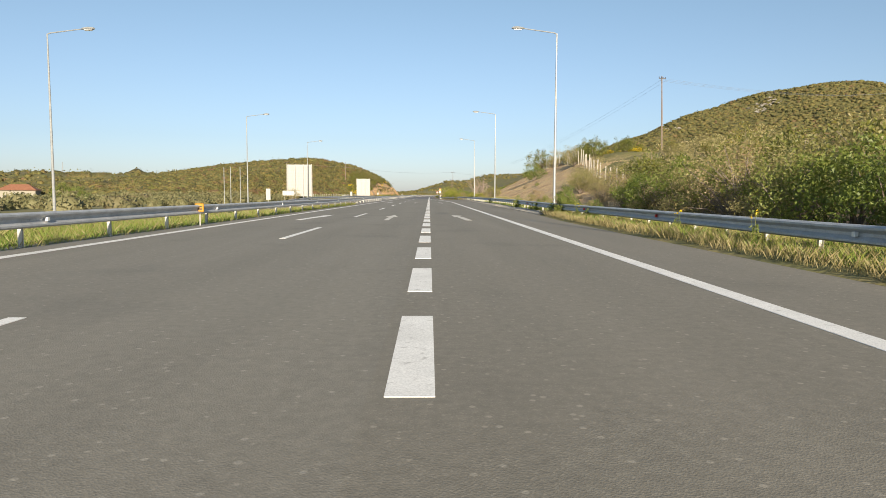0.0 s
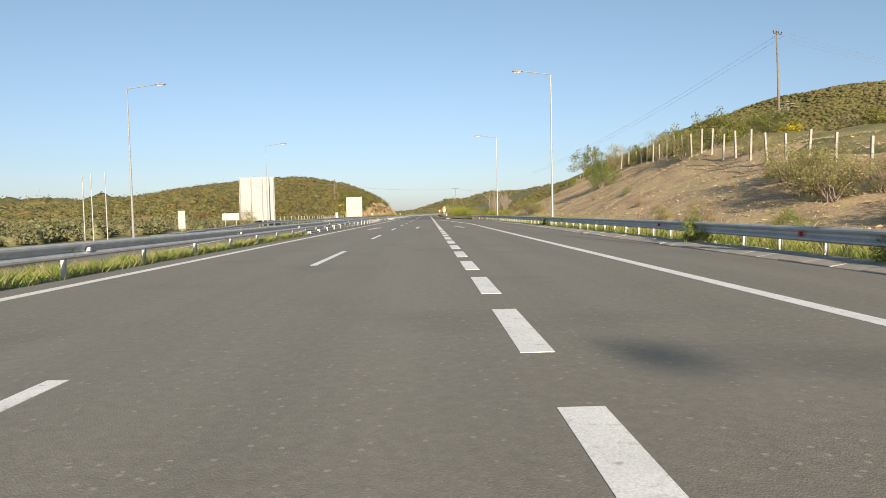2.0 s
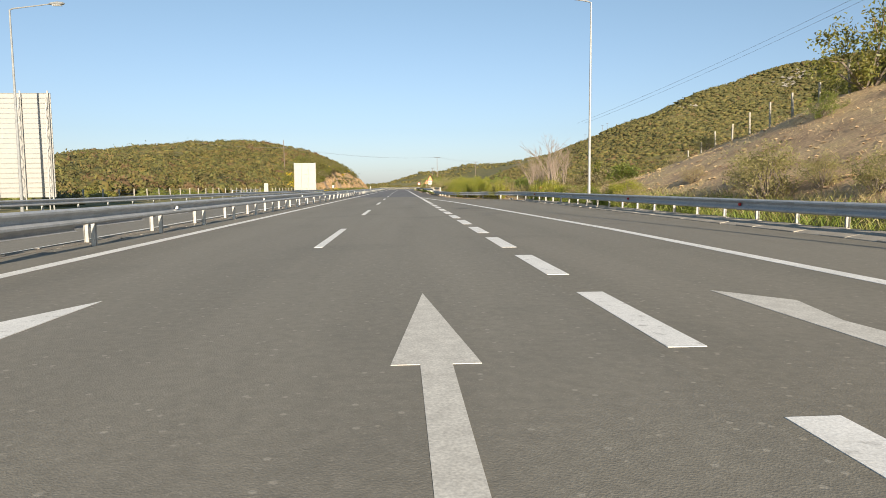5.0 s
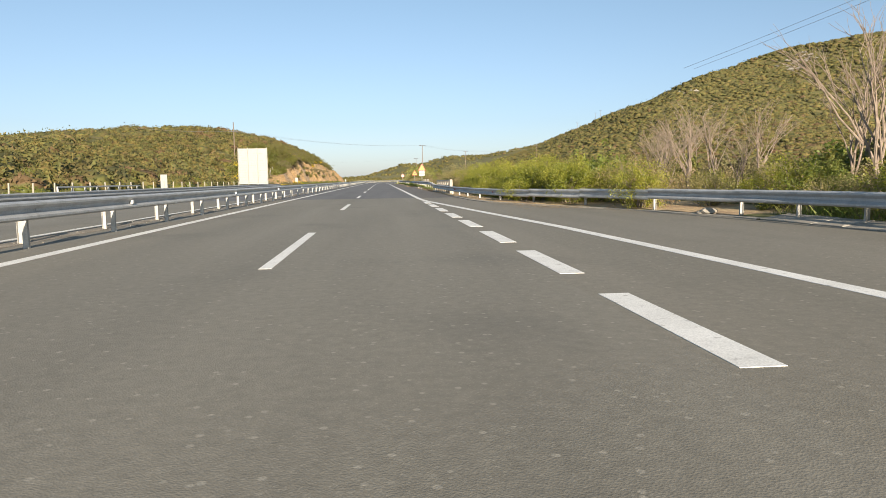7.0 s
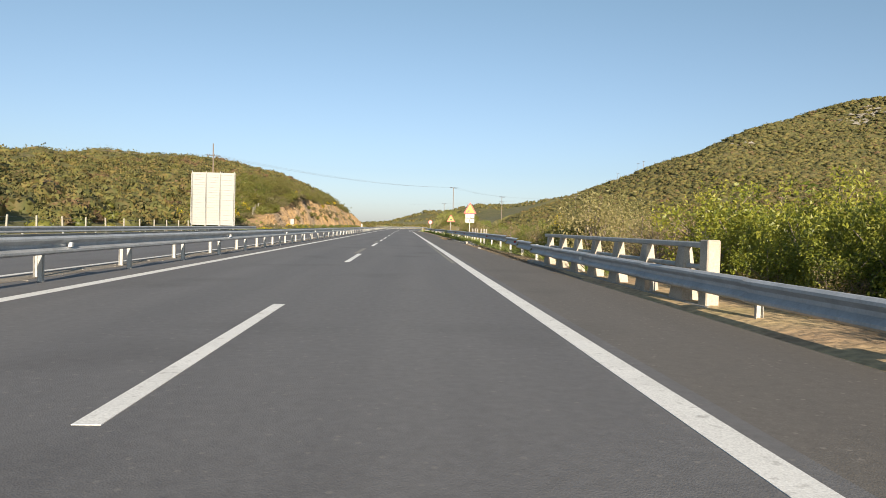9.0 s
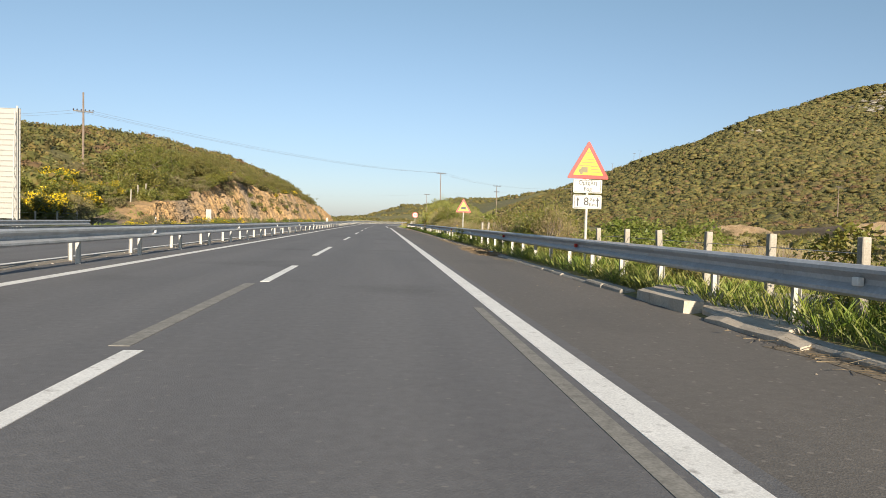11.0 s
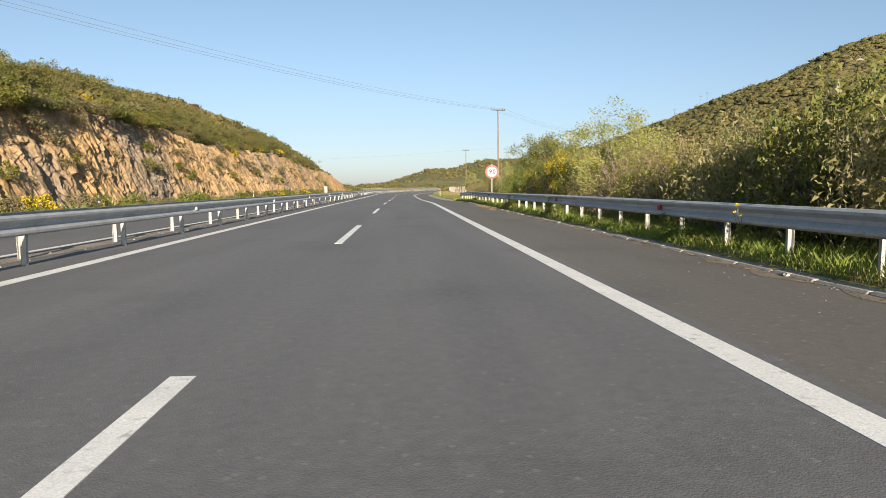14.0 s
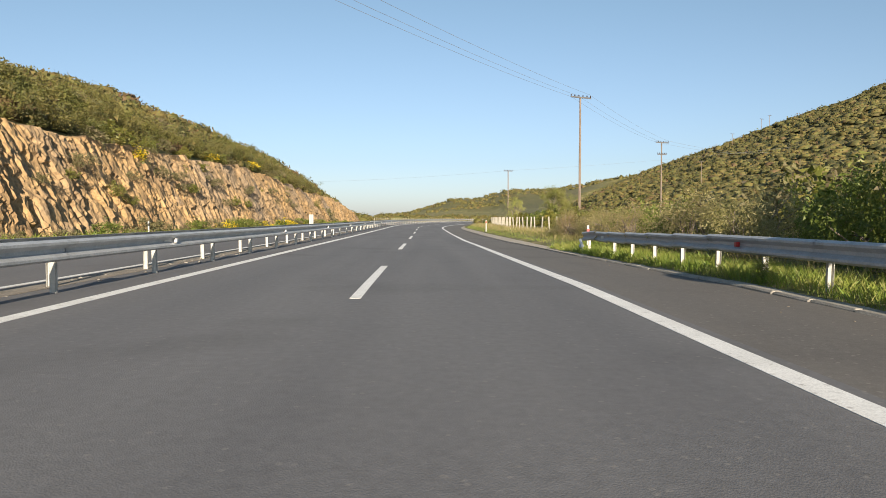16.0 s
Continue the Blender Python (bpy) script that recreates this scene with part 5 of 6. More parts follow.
# the thicket on the near bank
row(["olive", "dry", "green", "dry", "green"], 15, (11.0, 12.2), (11, 40), (1.7, 2.4), (0.9, 1.2))
row(["olive", "green", "dry", "olive", "oak"], 13, (13.4, 15.8), (8, 42), (2.0, 2.8), (0.9, 1.2))
row(["oak", "olive", "olive"], 13, (17, 21), (14, 48), (2.5, 3.2), (0.8, 1.1))
row(["dry", "olive"], 6, (10.0, 10.8), (18, 46), (0.6, 1.1))
# bushes on the open bank and along its fence
for k, x, y, h in (("tuft", 7.6, 37.3, 1.55), ("tuft", 7.9, 38.3, 1.5), ("tuft", 7.5, 38.9, 1.2), ("tuft", 7.75, 59.0, 1.05), ("tuft", 7.95, 58.2, 0.8), ("green", 9.8, 57.0, 0.9), ("olive", 14.5, 64, 1.9), ("olive", 15.5, 68, 1.7),
                   ("olive", 10.8, 71, 0.8), ("oak", 16.5, 59, 1.8), ("olive", 13.9, 61.7, 1.8), ("olive", 13.1, 52.6, 1.2), ("olive", 14.3, 50.5, 2.5), ("dry", 12.6, 49.0, 1.2), ("oak", 19.6, 61, 1.7), ("olive", 14.9, 60.2, 1.2), ("dry", 12.2, 55.5, 0.7), ("oak", 20.5, 126, 3.4), ("oak", 24.2, 105, 2.8), ("oak", 25.6, 108.5, 2.6), ("oak", 23.4, 101, 1.9), ("olive", 26.5, 113, 2.3), ("oak", 27.5, 96, 2.4), ("oak", 26.0, 90, 1.9), ("oak", 22.3, 131, 1.9), ("olive", 21.0, 117, 1.8), ("oak", 22.0, 108, 1.5), ("oak", 23.5, 101, 1.5),
                   ("oak", 22.0, 97, 1.6), ("green", 15.9, 102.5, 2.4), ("olive", 22.9, 120.8, 2.7), ("olive", 21.9, 103.4, 2.5), ("olive", 19.5, 91, 2.1), ("dry", 11, 66.6, 0.9), ("olive", 10.7, 117, 1.9), ("oak", 24.4, 118, 2.4), ("oak", 22, 90.6, 2.6), ("olive", 19.5, 79, 1.2), ("green", 17.8, 125, 1.2), ("olive", 19.5, 141, 1.2), ("olive", 11.2, 112, 1.2),
                   ("olive", 11.5, 115, 1.0), ("dry", 12, 126, 0.9), ("olive", 11.7, 120, 1.2), ("olive", 21, 150, 1.4), ("green", 14, 88, 0.5), ("dry", 13.5, 96, 0.5), ("dry", 12.4, 80, 0.5)):
    plant(k, x, y, h)
row(["foak", "foak", "fdry", "foak", "fbroom"], 22, (25, 34), (70, 140), (0.8, 1.5))
# bare trees and thicket after the bank
BT = bare_tree(21, 4.6, "leafless pale-barked tree behind the crash barrier", M_PALEBARK)
BT.matrix_basis = Matrix.LocRotScale((10.4, 148.7, gz_at(10.4, 148.7)), Euler((0, 0, 0.3)), (1.2, 1.2, 1.2))
for x, y, k, a in ((11.8, 151.8, 1.0, 2.0), (12.4, 158, 0.85, 4.1), (11.0, 161, 0.95, 1.1), (13.2, 163, 1.0, 5.2), (11.4, 165, 0.9, 3.3), (14.4, 168, 1.0, 0.7), (12.6, 170, 0.9, 2.7), (10.8, 156.5, 0.6, 2.2), (12.2, 166.5, 0.8, 4.9)):
    copy_thing(BT, Matrix.LocRotScale((x, y, gz_at(x, y)), Euler((0, 0, a)), (k / 1.2, k / 1.2, k / 1.2)))
row(["dry", "dry", "olive"], 10, (10.0, 13), (146, 170), (0.8, 1.4), (0.8, 1.1))
# the green hedge
row(["hedge"], 20, (5.3, 6.2), (159, 189), (1.6, 2.1), (0.8, 1.05))
row(["hedge"], 15, (4.4, 5.0), (164, 186), (0.8, 1.2), (0.9, 1.2))
row(["hedge", "dry", "green"], 7, (6.6, 8.2), (155, 165), (1.3, 1.9), (0.9, 1.1))
row(["dry", "hedge", "dry"], 12, (4.1, 4.8), (166, 186), (0.4, 0.75), (1.0, 1.4))
row(["fgreen", "foak"], 12, (8.0, 9.6), (162, 196), (1.7, 2.1), (0.9, 1.2))
for k, x, y, h in (("olive", 5.0, 197, 2.3), ("olive", 6.0, 199.5, 2.6), ("dry", 5.2, 192.5, 1.5), ("broom", 5.6, 203, 1.7), ("dry", 6.3, 194, 1.8)):
    plant(k, x, y, h)
# oak mixed in here for its dark leaves, in place of shade
row(["oak", "dry", "green"], 10, (4.5, 5.6), (198, 220), (1.2, 1.6), (0.8, 1.0))
# added low oak fill: dark leaf colour stands for shade below the beam
row(["oak"], 26, (4.0, 4.7), (197, 262), (0.55, 0.85), (1.0, 1.4))
row(["dry", "olive"], 6, (4.4, 5.2), (220, 240), (0.6, 1.0), (0.8, 1.1))
row(["fgreen", "foak", "fdry"], 16, (6.5, 13), (198, 240), (0.9, 1.6))
row(["green", "oak", "dry"], 12, (4.6, 5.5), (240, 250), (1.3, 1.9), (0.8, 1.0))
row(["dry", "dry", "olive"], 16, (4.6, 6.6), (250, 272), (0.7, 1.15), (0.9, 1.2))
row(["dry", "dry", "olive", "dry"], 11, (4.8, 6.2), (271, 284), (1.1, 1.6), (0.9, 1.1))
row(["green", "olive", "dry", "oak"], 9, (4.8, 6.0), (283, 292), (2.3, 2.8), (0.6, 0.8))
row(["hedge", "dry", "hedge"], 8, (4.9, 6.2), (291, 300), (1.7, 2.4), (0.8, 1.0))
row(["fdry", "fgreen", "foak"], 26, (7.5, 13), (240, 322), (1.2, 2.1))
for k, x, y, h, w in (("olive", 7.2, 287, 2.7, 0.8), ("pale", 6.2, 303.5, 4.05, 1.3), ("pale", 8.6, 306.5, 3.6, 1.2), ("pale", 9.8, 300, 3.0, 1.2), ("broom", 6.2, 310, 2.4, 0.85), ("broom", 6.6, 313, 2.4, 0.9),
                      ("broom", 6.0, 317, 2.0, 0.9), ("broom", 7.6, 314.5, 2.8, 0.9), ("green", 7.2, 319.5, 2.3, 0.9), ("tree", 8.6, 328.5, 4.9, 1.1), ("tree", 11.0, 331.5, 4.4, 1.1), ("pale", 5.2, 326.2, 2.9, 0.6),
                      ("green", 6.2, 325, 2.3, 0.85), ("green", 6.4, 328, 2.5, 0.8), ("green", 6.6, 331.5, 2.1, 0.9), ("green", 8.2, 326, 2.6, 0.9), ("dry", 7.4, 323.5, 1.8, 0.9), ("tree", 14.1, 405.8, 4.9, 0.9),
                      ("pale", 15.5, 456, 5.3, 0.9), ("fgreen", 12, 400, 2.0, 1.0), ("tree", 11.5, 322, 3.9, 1.0)):
    plant(k, x, y, h, w)
row(["dry", "green", "dry"], 9, (5.0, 6.2), (304, 322), (1.3, 1.8), (0.8, 1.0))
row(["dry", "green", "olive"], 14, (5.6, 7.2), (333, 362), (1.3, 2.0), (0.8, 1.1))
row(["fdry", "fgreen", "foak"], 12, (7.2, 9.0), (350, 364), (1.2, 1.8), (0.9, 1.3))
row(["fdry", "fgreen", "foak"], 22, (10.5, 13.5), (366, 420), (1.2, 2.0), (0.9, 1.3))
row(["foak", "fgreen", "fdry"], 26, (10.5, 17), (334, 420), (1.2, 2.2), (1.0, 1.4))
row(["fgreen", "foak", "fdry"], 16, (11, 17), (320, 350), (2.4, 3.6))
# weeds at the kerb
for x, y, h in ((3.35, 249.4, 0.75), (3.45, 251.0, 0.65), (3.25, 236.5, 0.4), (3.3, 241, 0.7), (3.35, 244.5, 0.6), (3.2, 256.0, 0.85), (3.2, 254.2, 0.8), (3.35, 270, 0.6), (3.3, 278, 0.6), (3.35, 290.5, 0.7), (3.3, 302, 0.75), (3.3, 312, 0.8),
                (3.35, 330, 0.5), (3.3, 227.5, 0.5), (7.7, 47, 0.8), (7.65, 49.5, 0.6), (7.7, 31, 0.9), (8.2, 90, 0.7)):
    plant("tuft", x, y, h, 1.2)
# the far verge: broom and green along the foot of the rock, bushes on its rim and face
row(["fbroom", "fgreen", "fdry", "fgreen", "fdry"], 60, (-22.4, -21.4), (268, 440), (0.5, 1.3), (1.0, 1.7))
row(["fdry", "foak", "fdry"], 70, (-27.4, -26.0), (292, 470), (0.9, 1.7), (1.0, 1.5))
row(["frim", "frim", "frim", "frim", "fdry"], 90, (-33.5, -27.6), (296, 470), (1.9, 3.1), (0.95, 1.35))
row(["frim"], 30, (-34.5, -30.5), (340, 385), (2.1, 3.0), (0.95, 1.3))
row(["foak", "fdry", "fgreen", "foak"], 26, (-34, -26.4), (262, 300), (0.9, 1.9), (1.0, 1.5))
row(["foak", "fdry", "fgreen"], 16, (-26.8, -24.6), (277, 300), (0.7, 1.6), (1.0, 1.4))
row(["fbroom"], 6, (-29.5, -26.5), (320, 440), (1.0, 1.6), (1.0, 1.5))
for k in range(34):
    y = rng.uniform(312, 450)
    c = float(itp(y, CLIFF))
    t = rng.uniform(0.35, 0.95)
    plant("fdry" if k % 3 else "foak", -23.1 - 3.1 * t ** 1.15, y, rng.uniform(0.5, 1.2), 1.2, c * t - 0.2)
plant("green", -47.5, 90, 2.6)
plant("green", -44, 86, 2.2)
plant("olive", -26.2, 131, 2.2)
plant("oak", -29.5, 296, 3.4, 1.3)
plant("oak", -32.5, 300, 3.4, 1.3)
plant("broom", -28.5, 284, 1.8, 1.3)
plant("broom", -30, 280, 2.0, 1.3)
plant("olive", -28.5, 278, 1.8)
for x, y, h in ((-29.3, 303, 3.0), (-30.2, 310, 3.0), (-31, 317, 2.8), (-29.5, 289, 2.2), (-30.5, 325, 2.4), (-33, 306, 3.2), (-34, 314, 3.0)):
    plant("oak", x, y, h, 1.3)

# the plateau above the bank, and the rim where the rock begins
row(["foak", "oak", "foak", "fdry", "fbroom", "olive"], 44, (24, 44), (84, 165), (1.1, 2.0), (1.0, 1.5))
for x, y, h in [(56 + 1.9 * k + rng.uniform(-0.5, 0.5), rng.uniform(330.5, 336), rng.uniform(0.7, 1.5)) for k in range(30)]:
    plant("foak" if rng.random() < 0.6 else "fdry", x, y, h, 1.4)
row(["olive", "oak", "olive"], 9, (24, 34), (48, 80), (1.2, 2.2), (0.9, 1.2))
for k in range(75):
    y = 281 + 64 * (k + rng.random()) / 75
    plant(("foak", "fdry", "foak", "oak")[k % 4 if k % 8 == 3 else k % 3], rng.uniform(-27.6, -25.4), y, rng.uniform(0.7, 1.6), rng.uniform(1.0, 1.5), float(itp(y, CLIFF)) - 0.15)
row(["fbroom", "foak", "fbroom"], 14, (-33, -28.4), (262, 285), (1.1, 1.9), (1.0, 1.4))
row(["green", "dry", "olive", "hedge"], 24, (8.9, 10.6), (126, 158), (0.7, 1.4), (1.0, 1.3))
row(["foak", "fgreen", "fdry"], 22, (12, 19), (146, 178), (1.2, 2.2), (1.0, 1.4))
row(["tuft"], 16, (8.5, 9.3), (118, 152), (0.4, 0.75), (1.0, 1.4))


# distant bushes, one cover for each kind
for kind, mat, label in (("foak", M_OAK, "dark green evergreen oaks on the slopes and above the rock"), ("fdry", M_DRYBUSH, "grey-brown dry bushes on the rim and foot of the rock"),
                         ("fgreen", M_GREEN, "fresh green bushes behind the verges"), ("fbroom", M_OAK, "broom bushes in flower on the verge"), ("frim", M_RIM, "small-leaved evergreen bushes crowding the rim of the rock")):
    vs, bs = [], []
    for i, (x, y, z, k, wide, a) in enumerate(FAR_SET[kind]):
        form = FAR_FORMS[kind][i % len(FAR_FORMS[kind])]
        ca, sa = math.cos(a), math.sin(a)
        turn = np.array([[ca * k * wide, -sa * k * wide, 0], [sa * k * wide, ca * k * wide, 0], [0, 0, k]])
        vs.append(form[0] @ turn.T + (x, y, z))
        bs.append(form[1] @ turn.T + (x, y, z))
    for name, arr, m, lab in (("bushes", vs, mat, label), ("blossom", bs, M_BROOM, "bright yellow broom blossom")):
        arr = np.concatenate(arr)
        if len(arr):
            tagged(new(name, mesh_np(name, arr, np.arange(len(arr)).reshape(-1, 3), m)), lab, "bushes" if name == "bushes" else "blossom", kind="stuff")


# ---- scrub that covers the hills ----
def ico(sub):
    bm = bmesh.new()
    bmesh.ops.create_icosphere(bm, subdivisions=sub, radius=1)
    v = np.array([tuple(p.co) for p in bm.verts])
    f = np.array([[p.index for p in q.verts] for q in bm.faces])
    bm.free()
    f = f[(v[f][:, :, 2] > -0.3).any(1)]
    return v, f


ICO, ICO_FAR = ico(2), ico(1)


def scrub(name, xs, ys, rad, cards, card, label, mat, form=ICO, core_k=0.8, tall=1.0):
    """A cover of shrubs: each an uneven core under a coat of leaf sprays, all in one piece of stuff."""
    n = len(xs)
    zs = land(xs, ys)
    v0, f0 = form
    nv = len(v0)
    jit = 1 + rng.normal(size=(n, nv)) * 0.13
    sc = np.stack([rad * rng.uniform(0.85, 1.45, n), rad * rng.uniform(0.85, 1.45, n), rad * rng.uniform(0.6, 1.0, n) * tall], -1)
    core = v0[None] * jit[..., None] * sc[:, None, :] * core_k
    cen = np.stack([xs, ys, zs + rad * 0.15], -1)
    core = (core + cen[:, None, :]).reshape(-1, 3)
    cf = (f0[None] + (np.arange(n) * nv)[:, None, None]).reshape(-1, 3)
    k = n * cards
    own = np.repeat(np.arange(n), cards)
    d = rng.normal(size=(k, 3))
    d[:, 2] = np.abs(d[:, 2]) * 0.9
    d /= np.linalg.norm(d, axis=1)[:, None]
    p = cen[own] + d * sc[own] * rng.uniform(0.8, 1.12, k)[:, None]
    u = rng.normal(size=(k, 3))
    u /= np.linalg.norm(u, axis=1)[:, None] + 1e-9
    w = np.cross(u, rng.normal(size=(k, 3)))
    w /= np.linalg.norm(w, axis=1)[:, None] + 1e-9
    s = (card * rad[own] * rng.uniform(0.5, 1.2, k))[:, None]
    cv = np.stack([p - u * s, p + w * s * 1.1, p + u * s], 1).reshape(-1, 3)
    tf = np.arange(3 * k).reshape(k, 3) + len(core)
    ob = new(name, mesh_np(name, np.concatenate([core, cv]), np.concatenate([cf, tf]), mat, smooth=True))
    return tagged(ob, label, "scrub", kind="stuff")


def scatter(n, xr, yr, keep):
    x, y = rng.uniform(*xr, n), rng.uniform(*yr, n)
    k = keep(x, y)
    return x[k], y[k]


def canopy(xr, yr, step, n, radii, keep, label, sprays, spray, sink=0.0):
    """A closed cover of rounded bushes over a hillside, as one uneven sheet, with leaf sprays standing out of it."""
    gx, gy = np.arange(xr[0], xr[1], step), np.arange(yr[0], yr[1], step)
    X, Y = np.meshgrid(gx, gy)
    X = X + rng.uniform(-0.3, 0.3, X.shape) * step
    Y = Y + rng.uniform(-0.3, 0.3, Y.shape) * step
    bx, by = rng.uniform(*xr, n), rng.uniform(*yr, n)
    br = radii[0] + (radii[1] - radii[0]) * rng.random(n) ** 2
    bh = br * rng.uniform(0.75, 1.25, n)
    H = np.zeros(X.shape)
    ix, iy = ((bx - xr[0]) / step).astype(int), ((by - yr[0]) / step).astype(int)
    span = int(radii[1] / step) + 1
    for dx in range(-span, span + 1):
        for dy in range(-span, span + 1):
            cx, cy = ix + dx, iy + dy
            ok = (cx >= 0) & (cx < len(gx)) & (cy >= 0) & (cy < len(gy))
            cx, cy = cx[ok], cy[ok]
            d2 = ((X[cy, cx] - bx[ok]) ** 2 + (Y[cy, cx] - by[ok]) ** 2) / br[ok] ** 2
            np.maximum.at(H, (cy, cx), bh[ok] * np.sqrt(np.clip(1 - d2, 0, 1)))
    L = land(X, Y)
    Z = L + np.where(keep(X, Y, L), 0.1 - sink + H + rng.normal(size=H.shape) * 0.1 * step, -1.5)
    border = np.ones(X.shape, bool)
    border[2:-2, 2:-2] = False
    Z = np.where(border, L - 1.2, Z)
    idx = np.arange(X.size).reshape(X.shape)
    f = np.stack([idx[:-1, :-1], idx[:-1, 1:], idx[1:, 1:], idx[1:, :-1]], -1).reshape(-1, 4)
    ok = keep(X, Y, L).ravel()[f].any(1)
    me = mesh_np("hill_scrub", np.stack([X, Y, Z], -1).reshape(-1, 3), f[ok], M_CANOPY, smooth=True)
    tagged(new("hill_scrub", me), label, "scrub", kind="stuff")
    p = np.stack([X, Y, Z], -1).reshape(-1, 3)[f[np.flatnonzero(ok), 0]]
    p = p[rng.permutation(len(p))] + (0, 0, spray * 0.3)
    v, t = leaves(p, sprays, step * 0.7, spray, rs=rng, slim=0.7)
    tagged(new("hill_leaves", mesh_np("hill_leaves", v, t, M_LUMP)), "leaf sprays of the " + label, "scrub", kind="stuff")


canopy((-62, -28.4), (130, 570), 0.9, 4200, (0.8, 2.2), lambda x, y, z: z > 0.9, "olive-green maquis on the near slope", 30000, 0.14, 1.6)
canopy((-126, -60), (112, 610), 1.5, 6400, (0.9, 2.4), lambda x, y, z: z > 1.2, "olive-green maquis covering the hill", 25000, 0.25, 1.5)
canopy((-260, -120), (112, 690), 2.6, 3000, (1.8, 3.5), lambda x, y, z: z > 1.2, "olive-green maquis on the far slope", 12000, 0.5, 1.8)
canopy((44, 395), (338, 655), 1.9, 16000, (1.0, 3.0), lambda x, y, z: z > 1.5, "olive-green maquis on the large hill", 4000, 0.2, 1.9)
x, y = scatter(1650, (-60, -28.8), (128, 365), lambda x, y: land(x, y) > 0.6)
scrub("hill_bushes", x, y, 0.75 + 1.1 * rng.random(len(x)) ** 1.5, 110, 0.185, "rounded evergreen and rusty bushes on the near slope", M_HILL)
x, y = scatter(1800, (-62, -28.8), (360, 575), lambda x, y: land(x, y) > 0.7)
scrub("hill_bushes", x, y, 0.75 + 1.1 * rng.random(len(x)) ** 1.5, 70, 0.18, "rounded evergreen and rusty bushes above the rock", M_HILL)
x, y = scatter(4200, (-128, -60), (112, 610), lambda x, y: land(x, y) > 1.0)
scrub("hill_bushes", x, y, 0.8 + 1.2 * rng.random(len(x)) ** 1.6, 22, 0.17, "rounded evergreen and rusty bushes over the hill", M_HILL, ICO_FAR, tall=0.66)
x, y = scatter(1500, (-260, -125), (112, 690), lambda x, y: land(x, y) > 1.0)
scrub("hill_bushes", x, y, rng.uniform(0.9, 2.0, len(x)), 14, 0.2, "rounded bushes on the far slope", M_HILL, ICO_FAR)
x, y = scatter(5600, (44, 270), (338, 470), lambda x, y: (land(x, y) > 1.0) & (wobble(x, y, 0.045, 6) > -0.93))
scrub("hill_bushes", x, y, 0.8 + 1.3 * rng.random(len(x)) ** 1.7, 28, 0.205, "rounded evergreen and rusty bushes on the foot of the large hill", M_HILL, tall=0.66)
x, y = scatter(10500, (44, 395), (468, 655), lambda x, y: (wobble(x, y, 0.045, 6) > -0.93) & (x > 0.18 * (y - 468)))
scrub("hill_bushes", x, y, 1.0 + 1.8 * rng.random(len(x)) ** 1.7, 12, 0.2, "rounded evergreen and rusty bushes on the large hill", M_HILL, ICO_FAR, tall=0.66)
x, y = scatter(1500, (52, 190), (650, 930), lambda x, y: x > bend(y) + 12)
scrub("hill_bushes", x, y, rng.uniform(1.2, 2.6, len(x)), 14, 0.2, "rounded bushes on the back slope", M_HILL, ICO_FAR)
x, y = scatter(900, (-60, 250), (980, 1200), lambda x, y: (land(x, y) > 3) & (wobble(x, y, 0.05, 2) > -0.35))
scrub("far_scrub", x, y, rng.uniform(1.5, 3.2, len(x)), 12, 0.35, "scrub on the distant ridge", M_HILL, ICO_FAR)
x, y = scatter(800, (14, 120), (225, 350), lambda x, y: wobble(x, y, 0.1, 1) > -0.2)
scrub("field_scrub", x, y, rng.uniform(0.35, 1.0, len(x)), 60, 0.16, "low scrub and rough pasture on the flat", M_LUMP, ICO_FAR)
x, y = scatter(700, (30, 200), (50, 200), lambda x, y: (land(x, y) > 3) & (x + y * 0.3 > 62))
scrub("hill_scrub", x, y, rng.uniform(0.5, 1.1, len(x)), 60, 0.16, "scrub on the crest above the bank", M_LUMP)
x, y = scatter(420, (-110, 40), (560, 780), lambda x, y: (x < bend(y) - 27) | (x > bend(y) + 9))
scrub("far_trees", x, y, rng.uniform(1.6, 3.4, len(x)), 40, 0.16, "far belt of trees beyond the bend", M_LUMP, ICO_FAR)
x, y = scatter(240, (-60, 30), (425, 600), lambda x, y: (x > bend(y) + 6))
scrub("far_scrub", x, y, rng.uniform(0.7, 1.5, len(x)), 70, 0.14, "shrubs along the outside of the bend", M_LUMP)
x, y = scatter(420, (-420, -60), (110, 620), lambda x, y: (land(x, y) < 3) | (land(x, y) > 8))
scrub("field_scrub", x, y, rng.uniform(0.8, 2.2, len(x)), 40, 0.16, "scattered scrub and trees on the plain", M_LUMP, ICO_FAR)
x, y = scatter(330, (-62, -26.5), (48, 150), lambda x, y: x < opp_edge(y) - 3)
scrub("field_scrub", x, y, rng.uniform(0.6, 1.4, len(x)), 190, 0.15, "grey-green scrub on the flat beside the far verge", M_GREYSHRUB)
x, y = scatter(160, (-40, -28.5), (140, 290), lambda x, y: x < 0)
scrub("field_scrub", x, y, rng.uniform(0.4, 1.0, len(x)), 120, 0.13, "shrubs along the fence below the hill", M_OAK)
x, y = scatter(120, (-32, -27.5), (400, 520), lambda x, y: x < 0)
scrub("hill_scrub", x, y, rng.uniform(0.7, 1.4, len(x)), 80, 0.15, "scrub along the top of the rock cutting", M_LUMP)
x, y = scatter(50, (-23.2, -21.6), (420, 500), lambda x, y: x < 0)
scrub("verge_scrub", x, y, rng.uniform(0.3, 0.7, len(x)), 60, 0.25, "green weeds and broom at the foot of the rock", M_OAK)


